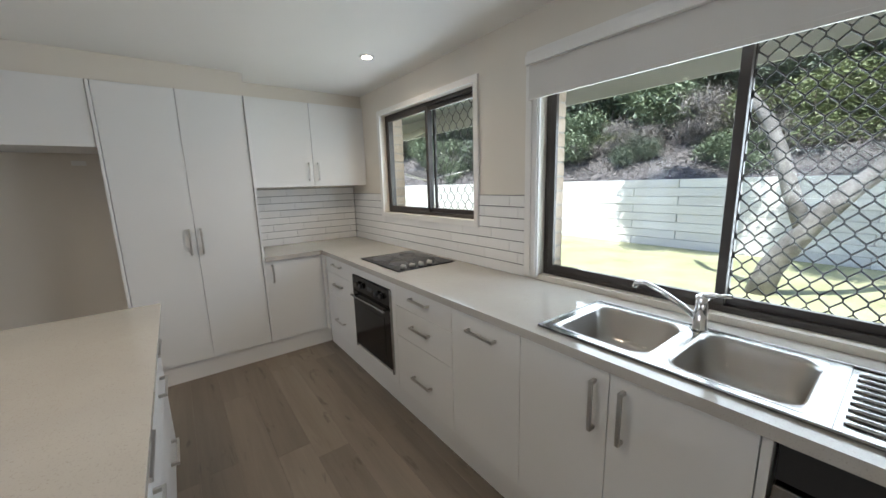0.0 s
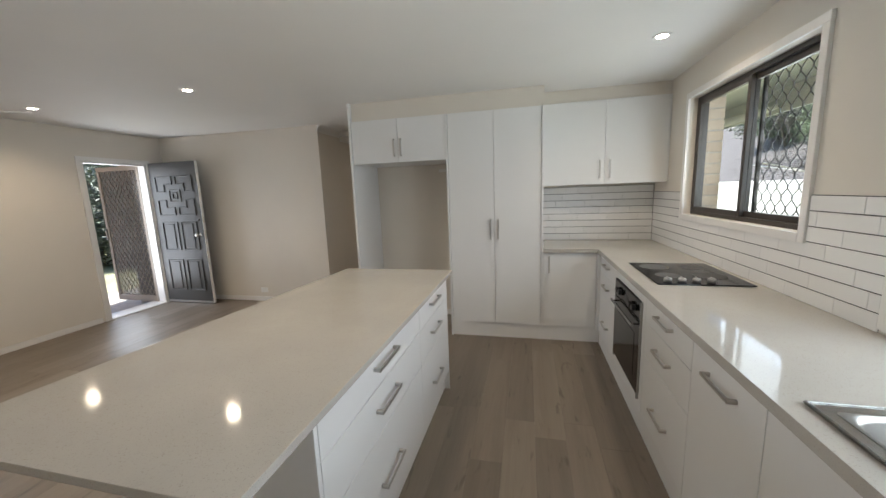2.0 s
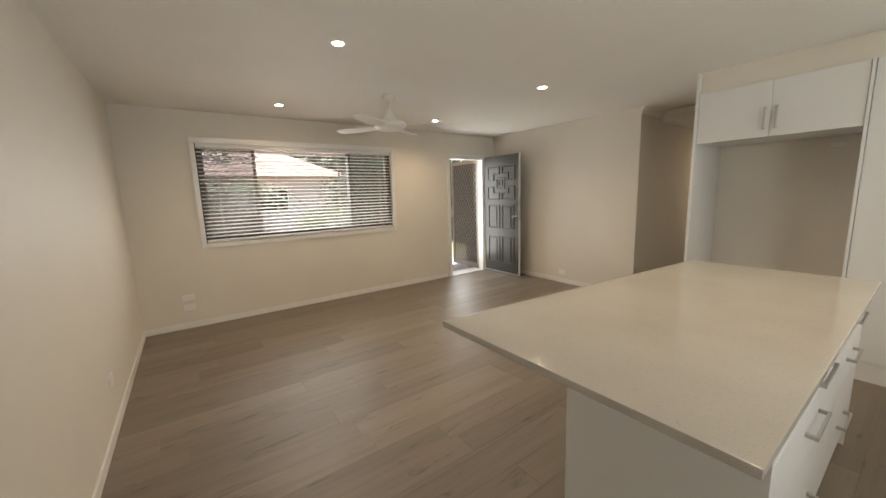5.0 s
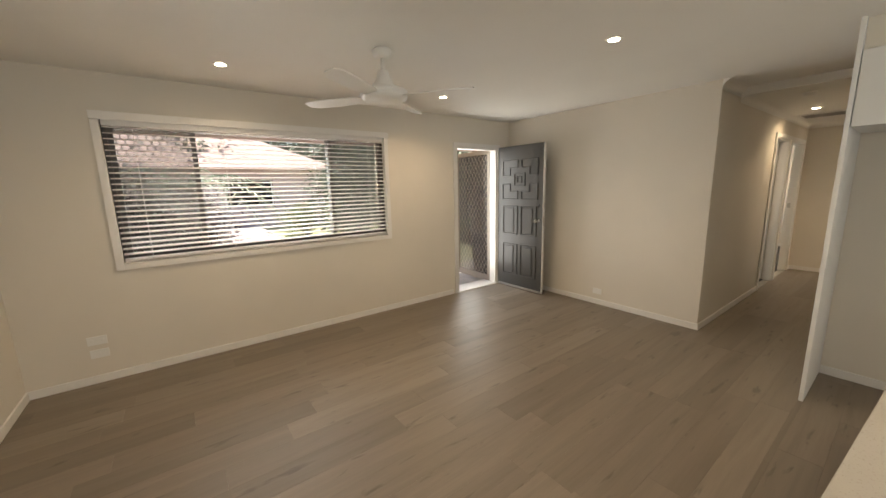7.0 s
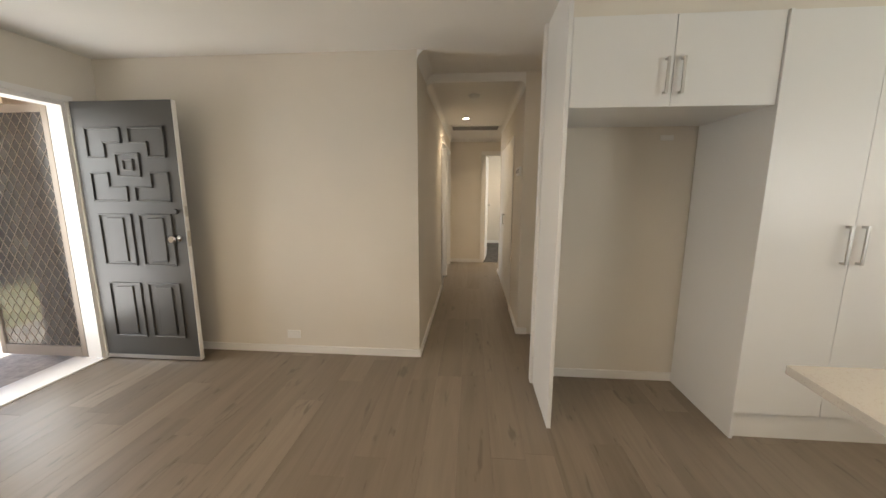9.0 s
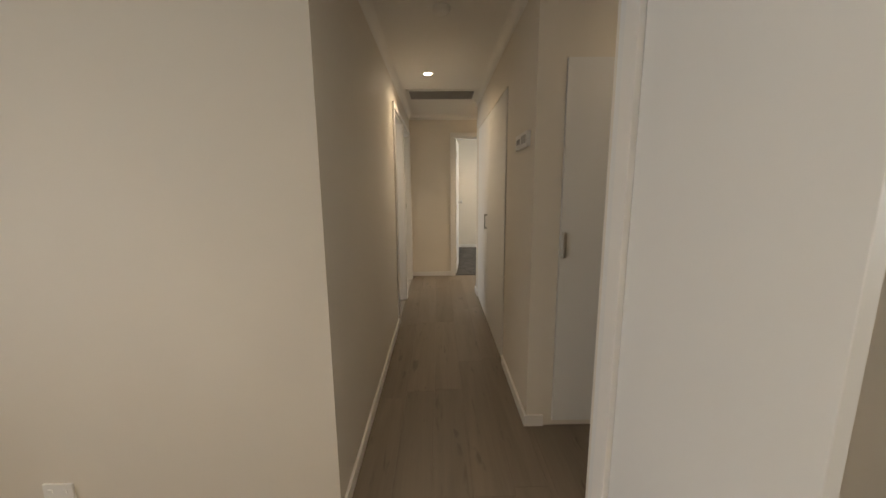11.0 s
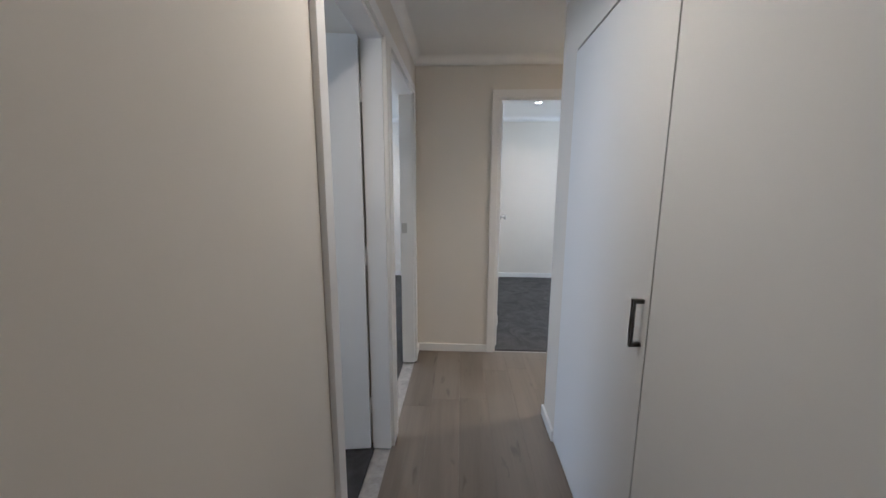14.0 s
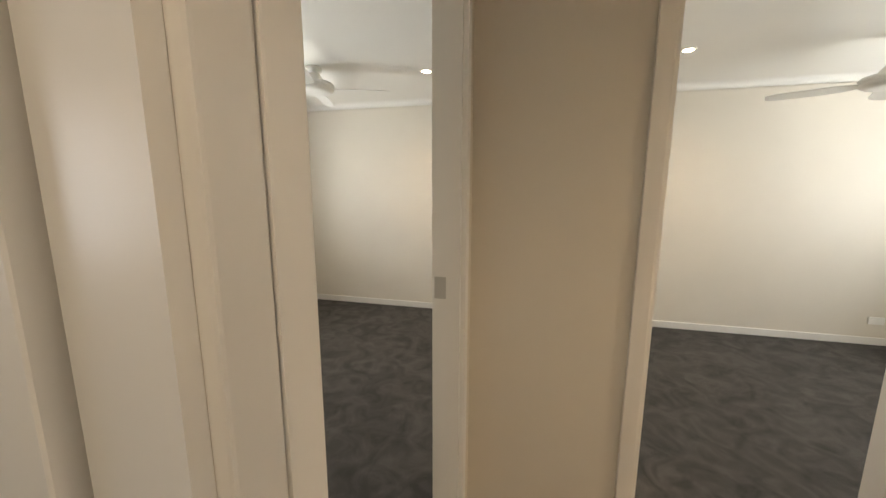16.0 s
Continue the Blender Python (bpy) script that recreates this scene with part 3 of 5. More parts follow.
tall_cupboard()
fr = thing("fridge_surround", -2.55, 0.3, 0, "white open fridge space with overhead cupboard", "cabinet")
part("side_panel", boxes(((-3.075, -0.012, 0.0), (-3.052, 0.62, CEIL - 0.001)), bevel=0.001), cabinet_white, fr)
part("body", boxes(((-3.051, 0.02, 1.815), (-2.056, 0.61, 2.24))), cabinet_white, fr)
for a, b, hx in ((-3.049, -2.553, -2.59), (-2.553, -2.057, -2.515)):
    d = front(fr, "door", (a + G, 0.0, 1.812), (b - G, 0.019, 2.24))
    handle(d, (hx, 0.0, 1.955), "z", "-y", 0.17)
setting("bulkhead", boxes(((-3.051, 0.03, 2.245), (-1.13, 0.62, CEIL)), ((-1.13, 0.30, 2.305), (0, 0.62, CEIL))), wall_paint, "plaster bulkhead over the kitchen cupboards", "bulkhead")

wc = thing("wall_cabinet", -0.56, 0.45, 1.52, "white two-door wall cabinet over tiled splashback", "cabinet")
part("body", boxes(((-1.128, 0.289, 1.522), (-0.012, 0.61, 2.30))), cabinet_white, wc)
for a, b, hx in ((-1.128, -0.555, -0.60), (-0.555, -0.012, -0.51)):
    d = front(wc, "door", (a + G, 0.27, 1.518), (b - G, 0.288, 2.30))
    handle(d, (hx, 0.27, 1.66), "z", "-y", 0.17)
part("filler", boxes(((-0.010, 0.275, 1.522), (-0.001, 0.61, 2.30))), cabinet_white, wc)

# continuous bench top with the sink cut out
SX0, SX1, SY0, SY1 = -0.575, -0.125, -3.62, -2.478


def bench_top():
    ob = thing("worktop", -0.3, -1.6, 0.885, "pale engineered stone bench top in an L", "worktop")
    us = [-1.128, -0.642, SX0 + 0.02, SX1 - 0.02, -0.002]
    vs = [-3.87, SY0 + 0.02, SY1 - 0.02, -0.022, 0.598]

    def solid(u, v):
        if u < us[1]:
            return v > vs[3]
        return not (us[2] < u < us[3] and vs[1] < v < vs[2])
    bm = plate_grid(us, vs, solid, lambda u, v: (u, v, 0.887), (0, 0, CT - 0.887))
    bmesh.ops.bevel(bm, geom=[e for e in bm.edges if e.is_manifold and abs(e.calc_face_angle(0)) > 1.0], offset=0.002, segments=2, affect="EDGES")
    part("slab", bm, stone, ob)


bench_top()


def rounded(cx, cy, hx, hy, r, z, n=5):
    pts = []
    for qx, qy, a0 in ((1, 1, 0), (-1, 1, 90), (-1, -1, 180), (1, -1, 270)):
        for k in range(n + 1):
            a = radians(a0 + 90 * k / n)
            pts.append((cx + qx * (hx - r) + r * math.cos(a), cy + qy * (hy - r) + r * math.sin(a), z))
    return pts


def loft(bm, loops, cap=True):
    rings = [[bm.verts.new(p) for p in lp] for lp in loops]
    n = len(rings[0])
    for a, b in zip(rings, rings[1:]):
        for k in range(n):
            f = bm.faces.new((a[k], a[(k + 1) % n], b[(k + 1) % n], b[k]))
            f.smooth = True
    if cap:
        bm.faces.new(rings[-1])
    return rings


def make_sink():
    ob = thing("kitchen_sink", (SX0 + SX1) / 2, -3.0, CT, "stainless steel double-bowl sink with ribbed drainer", "sink")
    z = CT + 0.006
    bowls = [(-0.35, -2.695, 0.185, 0.18), (-0.35, -3.085, 0.185, 0.165)]
    # rim plate with two openings, made as strips round the bowls
    bm = boxes(((SX0, SY1 - 0.035, CT + 0.001), (SX1, SY1, z)), ((SX0, -2.920, CT + 0.001), (SX1, -2.875, z)), ((SX0, -3.295, CT + 0.001), (SX1, -3.25, z)),
               ((SX0, -3.25, CT + 0.001), (SX0 + 0.04, -2.920, z)), ((SX0, -2.875, CT + 0.001), (SX0 + 0.04, SY1 - 0.035, z)),
               ((SX1 - 0.04, -3.25, CT + 0.001), (SX1, -2.920, z)), ((SX1 - 0.04, -2.875, CT + 0.001), (SX1, SY1 - 0.035, z)))
    part("rim", bm, steel, ob)
    for cx, cy, hx, hy in bowls:
        bm = bmesh.new()
        outer = rounded(cx, cy, hx + 0.005, hy + 0.0, 0.012, z + 0.0012)
        loops = [outer, rounded(cx, cy, hx - 0.004, hy - 0.006, 0.06, z + 0.0015), rounded(cx, cy, hx - 0.012, hy - 0.014, 0.065, z - 0.012),
                 rounded(cx, cy, hx - 0.02, hy - 0.02, 0.07, z - 0.12), rounded(cx, cy, hx - 0.05, hy - 0.05, 0.08, z - 0.158), rounded(cx, cy, 0.05, 0.05, 0.045, z - 0.165)]
        loft(bm, loops)
        b = part("bowl", bm, sink_steel, ob)
        bm = bmesh.new()
        turned(bm, [(0.04, -0.166), (0.042, -0.160), (0.03, -0.158), (0.026, -0.164)], (cx, cy, z), 24)
        part("drain", bm, chrome, b, "round sink waste")
    bm = boxes(((SX0, SY0, CT + 0.001), (SX1, -3.295, z - 0.003)), bevel=0.002)
    part("drainer", bm, steel, ob)
    for k in range(9):
        x = SX0 + 0.06 + k * 0.042
        bm = bmesh.new()
        tube(bm, [(x, SY0 + 0.04, z - 0.003), (x, SY0 + 0.06, z), (x, -3.33, z), (x, -3.31, z - 0.003)], 0.006, 8)
        part("rib", bm, steel, ob)
    bm = bmesh.new()
    edge = [(SX0, SY0, z), (SX0, SY1, z), (SX1, SY1, z), (SX1, SY0, z), (SX0, SY0, z)]
    tube(bm, edge, 0.005, 8)
    part("rolled_edge", bm, steel, ob)
    return ob


make_sink()


def make_tap():
    x, y, z = -0.155, -2.905, CT + 0.008
    ob = thing("mixer_tap", x, y, z, "chrome single-lever kitchen mixer tap", "tap")
    bm = bmesh.new()
    turned(bm, [(0.028, 0), (0.028, 0.006), (0.023, 0.012), (0.022, 0.10), (0.023, 0.125), (0.018, 0.135)], (x, y, z), 24)
    part("body", bm, chrome, ob)
    bm = bmesh.new()
    tube(bm, [(x, y + 0.01, z + 0.04), (x - 0.02, y + 0.06, z + 0.085), (x - 0.03, y + 0.13, z + 0.125), (x - 0.035, y + 0.19, z + 0.150), (x - 0.036, y + 0.225, z + 0.145), (x - 0.036, y + 0.235, z + 0.125)], [0.012, 0.011, 0.0105, 0.010, 0.010, 0.011], 12)
    part("spout", bm, chrome, ob)
    bm = bmesh.new()
    tube(bm, [(x, y, z + 0.13), (x + 0.005, y - 0.04, z + 0.142), (x + 0.008, y - 0.085, z + 0.147)], [0.014, 0.008, 0.007], 10)
    part("lever", bm, chrome, ob)


make_tap()


def make_cooktop():
    x0, x1, y0, y1 = -0.545, -0.055, -1.29, -0.68
    ob = thing("electric_cooktop", -0.3, -0.98, CT, "black ceramic cooktop with four side knobs", "cooktop")
    part("glass", boxes(((x0, y0, CT + 0.001), (x1, y1, CT + 0.008)), bevel=0.003, seg=2), black_glass, ob)
    for cx, cy, r in ((-0.42, -0.82, 0.09), (-0.19, -0.82, 0.07), (-0.42, -1.07, 0.07), (-0.19, -1.07, 0.09)):
        bm = bmesh.new()
        turned(bm, [(r, CT + 0.008), (r, CT + 0.0086), (r - 0.004, CT + 0.0086), (r - 0.004, CT + 0.0082)], (cx, cy, 0), 40)
        part("burner_ring", bm, grout, ob)
    for k in range(4):
        cx = -0.475 + k * 0.075
        bm = bmesh.new()
        turned(bm, [(0.022, CT + 0.008), (0.021, CT + 0.028), (0.017, CT + 0.031)], (cx, -1.235, 0), 20)
        slab(bm, (cx - 0.004, -1.255, CT + 0.028), (cx + 0.004, -1.215, CT + 0.036), 0.001)
        part("knob", bm, nickel, ob, "silver control knob")


make_cooktop()

# ---- island ----


def make_island():
    x0, x1, y0, y1 = -2.47, -1.86, -2.72, -1.02
    ob = thing("island_cabinet", -2.17, -1.87, 0, "white kitchen island with two stacks of drawers", "cabinet")
    part("body", boxes(((x0 + 0.02, y0 + 0.02, 0.15), (x1 - 0.02, y1 - 0.02, 0.885))), cabinet_white, ob)
    part("end_panel", boxes(((x0, y0, 0.0), (x1, y0 + 0.018, 0.899)), bevel=0.001), cabinet_white, ob)
    part("end_panel", boxes(((x0, y1 - 0.018, 0.0), (x1, y1, 0.885)), bevel=0.001), cabinet_white, ob)
    part("back_panel", boxes(((x0, y0 + 0.019, 0.0), (x0 + 0.018, y1 - 0.019, 0.885))), cabinet_white, ob)
    part("kickboard", boxes(((x1 - 0.06, y0 + 0.019, 0.0), (x1 - 0.045, y1 - 0.019, 0.148))), kick_white, ob)
    for a, b, hl in ((y0 + 0.02, -1.71, 0.22), (-1.71, y1 - 0.02, 0.2)):
        for z0, z1, hz in THREE:
            d = front(ob, "drawer_front", (x1 - 0.019, a + G, z0 + G), (x1, b - G, z1 - G))
            handle(d, (x1, -2.21 if a < -2 else -1.40, hz), "y", "+x", hl)
    t = thing("worktop", -2.33, -2.0, 0.886, "pale engineered stone island top with overhang", "worktop")
    part("slab", boxes(((-2.83, -3.036, 0.900), (-1.822, -0.985, CT)), bevel=0.003, seg=2), stone, t)
    for o in (*ob.children_recursive, *t.children):
        for v in o.data.vertices:
            v.co.x += 0.08 * (v.co.y + 3.036) * max(0, -1.86 - v.co.x)


make_island()

# ---- windows ----


def fly_mat(cover=0.66):
    m = Mat("grey_fly_screen", (0.15, 0.145, 0.14), 0.8)
    out = m.t.nodes["Material Output"]
    tr = m.t.nodes.new("ShaderNodeBsdfTransparent")
    mx = m.t.nodes.new("ShaderNodeMixShader")
    mx.inputs[0].default_value = cover
    m.link(tr.outputs[0], mx.inputs[1])
    m.link(m.b.outputs[0], mx.inputs[2])
    m.link(mx.outputs[0], out.inputs[0])
    return m.m


fly_screen, window_screen = fly_mat(), fly_mat(0.3)


def grille(y0, y1, z0, z1, x, wide=0.058, high=0.08, bar=0.0034):
    """Diamond security mesh of crimped flat bars in a plane of constant x."""
    bm = bmesh.new()
    cols = max(1, round((y1 - y0) / wide))
    w = (y1 - y0) / cols
    rows = max(1, round((z1 - z0) / high))
    h = (z1 - z0) / rows
    for k in range(cols + 1):
        for s in (-1, 1):
            line = []
            for j in range(rows * 2 + 1):
                y = y0 + k * w + (s * w / 4 if j % 2 else -s * w / 4)
                for dz in (-0.16, 0.16):
                    line.append((x, min(max(y, y0), y1), min(max(z0 + (j + dz) * h / 2, z0), z1)))
            if s == 1:
                tube(bm, [(p[0] + 0.002, p[1] + w / 2 if p[1] + w / 2 < y1 else y1, p[2]) for p in line], bar, 4, False)
            else:
                tube(bm, line, bar, 4, False)
    return bm


def sash(ob, y0, y1, z0, z1, x, w=0.035, d=0.025):
    f = part("sash", boxes(((x, y0, z0), (x + d, y0 + w, z1)), ((x, y1 - w, z0), (x + d, y1, z1)), ((x, y0 + w, z0), (x + d, y1 - w, z0 + w)), ((x, y0 + w, z1 - w), (x + d, y1 - w, z1)), bevel=0.002), brown_alu, ob)
    g = part("pane", boxes(((x + d / 2 - 0.003, y0 + w, z0 + w), (x + d / 2 + 0.003, y1 - w, z1 - w))), glass, f, "clear window glass")
    g.visible_shadow = False
    return f


def slider(name, label, hole, x, sign, mullions, screens, cell=(0.058, 0.08), fine=False):
    """An aluminium sliding window in a hole of a wall, with diamond screens over some of its lights."""
    y0, y1, z0, z1 = hole
    ob = tagged(thing(name, x, (y0 + y1) / 2, z0, label, "window"), kind="structure")
    xa, xb = sorted((x, x + sign * 0.07))
    part("window_frame", boxes(((xa, y0, z0), (xb, y0 + 0.03, z1)), ((xa, y1 - 0.03, z0), (xb, y1, z1)), ((xa, y0 + 0.03, z0), (xb, y1 - 0.03, z0 + 0.028)), ((xa, y0 + 0.03, z1 - 0.028), (xb, y1 - 0.03, z1)), bevel=0.002), brown_alu, ob)
    ys = [y0 + 0.03, *mullions, y1 - 0.03]
    for i, (a, b) in enumerate(zip(ys, ys[1:])):
        sash(ob, a - (0.02 if i else 0), b + (0.02 if i < len(ys) - 2 else 0), z0 + 0.028, z1 - 0.028, x + sign * (0.01 if i % 2 else 0.038) - (0.0125 if sign > 0 else 0.0125))
        if i in screens:
            part("screen", grille(a, b, z0 + 0.03, z1 - 0.03, x + sign * 0.085, *cell), grille_metal, ob, "black diamond security mesh")
            if fine:
                part("insect_screen", boxes(((x + sign * 0.094, a, z0 + 0.03), (x + sign * 0.095, b, z1 - 0.03))), window_screen, ob, "fine grey insect screen")
            part("screen_frame", boxes(((x + sign * 0.085 - 0.008, a - 0.012, z0 + 0.02), (x + sign * 0.085 + 0.008, a + 0.012, z1 - 0.02)), ((x + sign * 0.085 - 0.008, b - 0.012, z0 + 0.02), (x + sign * 0.085 + 0.008, b + 0.012, z1 - 0.02))), brown_alu, ob)
    return ob


slider("window_1", "bronze aluminium sliding window with half diamond mesh", W1, 0.05, 1, [-0.82], [0], (0.09, 0.115))
slider("window_2", "wide bronze sliding window over the sink with diamond mesh", W2, 0.05, 1, [-2.90], [0])
slider("window_3", "wide bronze aluminium front window behind a venetian blind", FW, -6.62, -1, [-3.10, -1.90], [0, 2], fine=True)

rb = thing("roller_blind", -0.04, -2.9, 2.0, "rolled-up grey-white roller blind over the sink window", "blind")
part("fabric", boxes(((-0.030, -3.86, 1.975), (-0.026, -1.955, 2.15))), blind_fabric, rb)
part("pelmet", boxes(((-0.062, -3.87, 2.135), (-0.034, -1.95, 2.185)), bevel=0.006, seg=2), trim_paint, rb, "white pelmet strip over the roll")
part("bottom_rail", boxes(((-0.036, -3.86, 1.955), (-0.022, -1.955, 1.978)), bevel=0.003, seg=2), blind_fabric, rb)


def venetian():
    y0, y1, z0, z1 = FW[0] + 0.01, FW[1] - 0.01, FW[2] + 0.005, FW[3] - 0.005
    ob = thing("venetian_blind", -6.59, (y0 + y1) / 2, z0, "white venetian blind lowered with its slats open", "blind")
    part("head_rail", boxes(((-6.615, y0, z1 - 0.045), (-6.573, y1, z1)), bevel=0.002), trim_paint, ob)
    part("bottom_rail", boxes(((-6.615, y0, z0), (-6.572, y1, z0 + 0.016)), bevel=0.003), slat_white, ob)
    part("valance", boxes(((-6.56, y0 - 0.06, z1 - 0.004), (-6.538, y1 + 0.06, z1 + 0.058)), bevel=0.004, seg=2), trim_paint, ob, "white valance board over the window head")
    n = 25
    me = None
    for k in range(n):
        z = z0 + 0.03 + k * (z1 - 0.05 - z0 - 0.03) / (n - 1)
        if me is None:
            bm = bmesh.new()
            prof = [(-0.024, -0.003), (0.0, 0.0015), (0.024, -0.003), (0.024, -0.006), (0.0, -0.0015), (-0.024, -0.006)]
            ends = [[bm.verts.new((p, y, q - p * 0.2)) for p, q in prof] for y in (y0, y1)]
            for i in range(6):
                bm.faces.new((ends[0][i], ends[0][(i + 1) % 6], ends[1][(i + 1) % 6], ends[1][i]))
            bm.faces.new(ends[0])
            bm.faces.new(ends[1][::-1])
            s = part("slat", bm, slat_white)
            me = s.data
        else:
            s = new("slat", me)
        s.matrix_basis = pose(-6.594, 0, z)
        adopt(s, ob)
    for y in (y0 + 0.18, (y0 + y1) / 2 - 0.4, (y0 + y1) / 2 + 0.4, y1 - 0.18):
        bm = bmesh.new()
        tube(bm, [(-6.571, y, z0), (-6.571, y, z1)], 0.0012, 5)
        tube(bm, [(-6.617, y, z0), (-6.617, y, z1)], 0.0012, 5)
        part("ladder_cord", bm, slat_white, ob)


venetian()

# ---- entry door, leaf open into the room ----


def moulding(bm, x0, x1, z0, z1, y, w=0.014, t=0.012):
    """A raised frame on a door face that looks towards -y."""
    for lo, hi in (((x0, z0), (x1, z0 + w)), ((x0, z1 - w), (x1, z1)), ((x0, z0 + w), (x0 + w, z1 - w)), ((x1 - w, z0 + w), (x1, z1 - w))):
        slab(bm, (lo[0], y - t, lo[1]), (hi[0], y + 0.001, hi[1]), 0.003)
    return bm


def lshape(bm, x0, x1, z0, z1, y, cx, cz, w=0.014, t=0.012):
    """A raised L-shaped frame: the rectangle without its corner block towards (cx, cz)."""
    mx, mz = (x0 + x1) / 2, (z0 + z1) / 2
    ax, bx = (x1, x0) if cx > 0 else (x0, x1)
    az, bz = (z1, z0) if cz > 0 else (z0, z1)
    pts = [(bx, bz), (ax, bz), (ax, mz), (mx, mz), (mx, az), (bx, az), (bx, bz)]
    for (p, q), (r, s) in zip(pts, pts[1:]):
        slab(bm, (min(p, r) - w / 2, y - t, min(q, s) - w / 2), (max(p, r) + w / 2, y + 0.001, max(q, s) + w / 2), 0.003)


def entry_door():
    x0, x1, y, z0, z1 = -6.555, -5.738, 0.600, 0.012, 2.045
    ob = tagged(thing("door_1", x0, y, 0, "dark charcoal carved timber entry door standing open", "door"), kind="structure")
    leaf = part("leaf", boxes(((x0, y, z0), (x1, y + 0.038, z1)), bevel=0.002), dark_door, ob)
    part("leaf_edge", boxes(((x1 - 0.001, y + 0.0005, z0), (x1 + 0.003, y + 0.0375, z1))), trim_paint, ob, "white painted leading edge")
    w = x1 - x0
    for row in ((0.20, 0.66), (0.80, 1.21)):
        for a, b in ((0.13, 0.47), (0.54, 0.88)):
            bm = bmesh.new()
            moulding(bm, x0 + a * w, x0 + b * w, row[0], row[1], y)
            slab(bm, (x0 + a * w + 0.07, y - 0.010, row[0] + 0.03), (x0 + b * w - 0.07, y + 0.001, row[1] - 0.03), 0.006)
            part("panel_moulding", bm, dark_door, leaf)
    c = x0 + 0.505 * w
    for sx, sz in ((-1, 1), (1, 1), (-1, -1), (1, -1)):
        bm = bmesh.new()
        xa, xb = sorted((c + sx * 0.035, c + sx * 0.315))
        za, zb = (1.64, 1.85) if sz > 0 else (1.31, 1.52)
        lshape(bm, xa, xb, za, zb, y, -sx, -sz)
        part("panel_moulding", bm, dark_door, leaf)
    bm = bmesh.new()
    moulding(bm, c - 0.10, c + 0.10, 1.49, 1.67, y)
    moulding(bm, c - 0.045, c + 0.045, 1.535, 1.625, y)
    part("panel_moulding", bm, dark_door, leaf)
    part("weather_strip", boxes(((x0, y - 0.006, z0), (x1, y, z0 + 0.03))), nickel, leaf, "metal strip along the door's foot")
    bm = bmesh.new()
    turned(bm, [(0.030, 0.0), (0.030, -0.006), (0.012, -0.012), (0.011, -0.035), (0.024, -0.044), (0.029, -0.058), (0.022, -0.070)], (x1 - 0.07, y, 1.02), 24, "y")
    part("door_knob", bm, chrome, ob, "chrome round door knob")
    bm = bmesh.new()
    turned(bm, [(0.020, 0.0), (0.020, -0.010), (0.014, -0.016)], (x1 - 0.06, y, 1.23), 20, "y")
    part("deadlock", bm, grille_metal, ob, "small dark deadlock")
    part("latch_plate", boxes(((x1 + 0.003, y + 0.008, 0.96), (x1 + 0.0055, y + 0.032, 1.08))), nickel, ob)
    part("latch_plate", boxes(((x1 + 0.003, y + 0.008, 1.19), (x1 + 0.0055, y + 0.032, 1.27))), nickel, ob)
    for z in (0.2, 1.85):
        part("hinge", boxes(((x0 - 0.012, y - 0.006, z), (x0 + 0.004, y + 0.006, z + 0.09)), bevel=0.002), nickel, ob)


entry_door()


def screen_door():
    x0, x1, y = -7.52, -6.72, 0.575
    ob = tagged(thing("door_2", x1, y, 0, "grey diamond-mesh security screen door standing open", "door"), kind="structure")
    f = part("frame", boxes(((x0, y, 0.01), (x0 + 0.05, y + 0.025, 2.03)), ((x1 - 0.05, y, 0.01), (x1, y + 0.025, 2.03)), ((x0 + 0.05, y, 0.01), (x1 - 0.05, y + 0.025, 0.10)), ((x0 + 0.05, y, 1.97), (x1 - 0.05, y + 0.025, 2.03)), bevel=0.003), screen_alu, ob)
    bm = bmesh.new()
    a, b, z0, z1 = x0 + 0.05, x1 - 0.05, 0.10, 1.97
    w = (b - a) / 9
    for s in (-1, 1):
        k = -30
        while k < 40:
            p0 = a + k * w
            # a straight bar clipped to the frame
            dz = z1 - z0
            p1 = p0 + s * dz * 0.62
            ts = sorted([(a - p0) / (p1 - p0), (b - p0) / (p1 - p0)])
            lo, hi = max(0, ts[0]), min(1, ts[1])
            if hi - lo > 0.01:
                tube(bm, [(p0 + (p1 - p0) * lo, y + 0.012 + s * 0.002, z0 + dz * lo), (p0 + (p1 - p0) * hi, y + 0.012 + s * 0.002, z0 + dz * hi)], 0.003, 4, False)
            k += 1
    part("mesh", bm, screen_alu, f, "diamond security mesh")
    part("insect_screen", boxes(((a, y + 0.018, z0), (b, y + 0.019, z1))), fly_screen, f, "fine grey insect screen")
    part("handle", boxes(((x0 + 0.015, y - 0.03, 0.96), (x0 + 0.035, y, 1.12)), bevel=0.004), nickel, f)


screen_alu = painted("grey_screen_frame", (0.36, 0.31, 0.26), 0.45)


screen_door()
setting("door_sill", boxes(((-6.84, FD[0], -0.05), (-6.56, FD[1], 0.012)), bevel=0.003), trim_paint, "white painted door threshold", "threshold")

# ---- inner doors ----


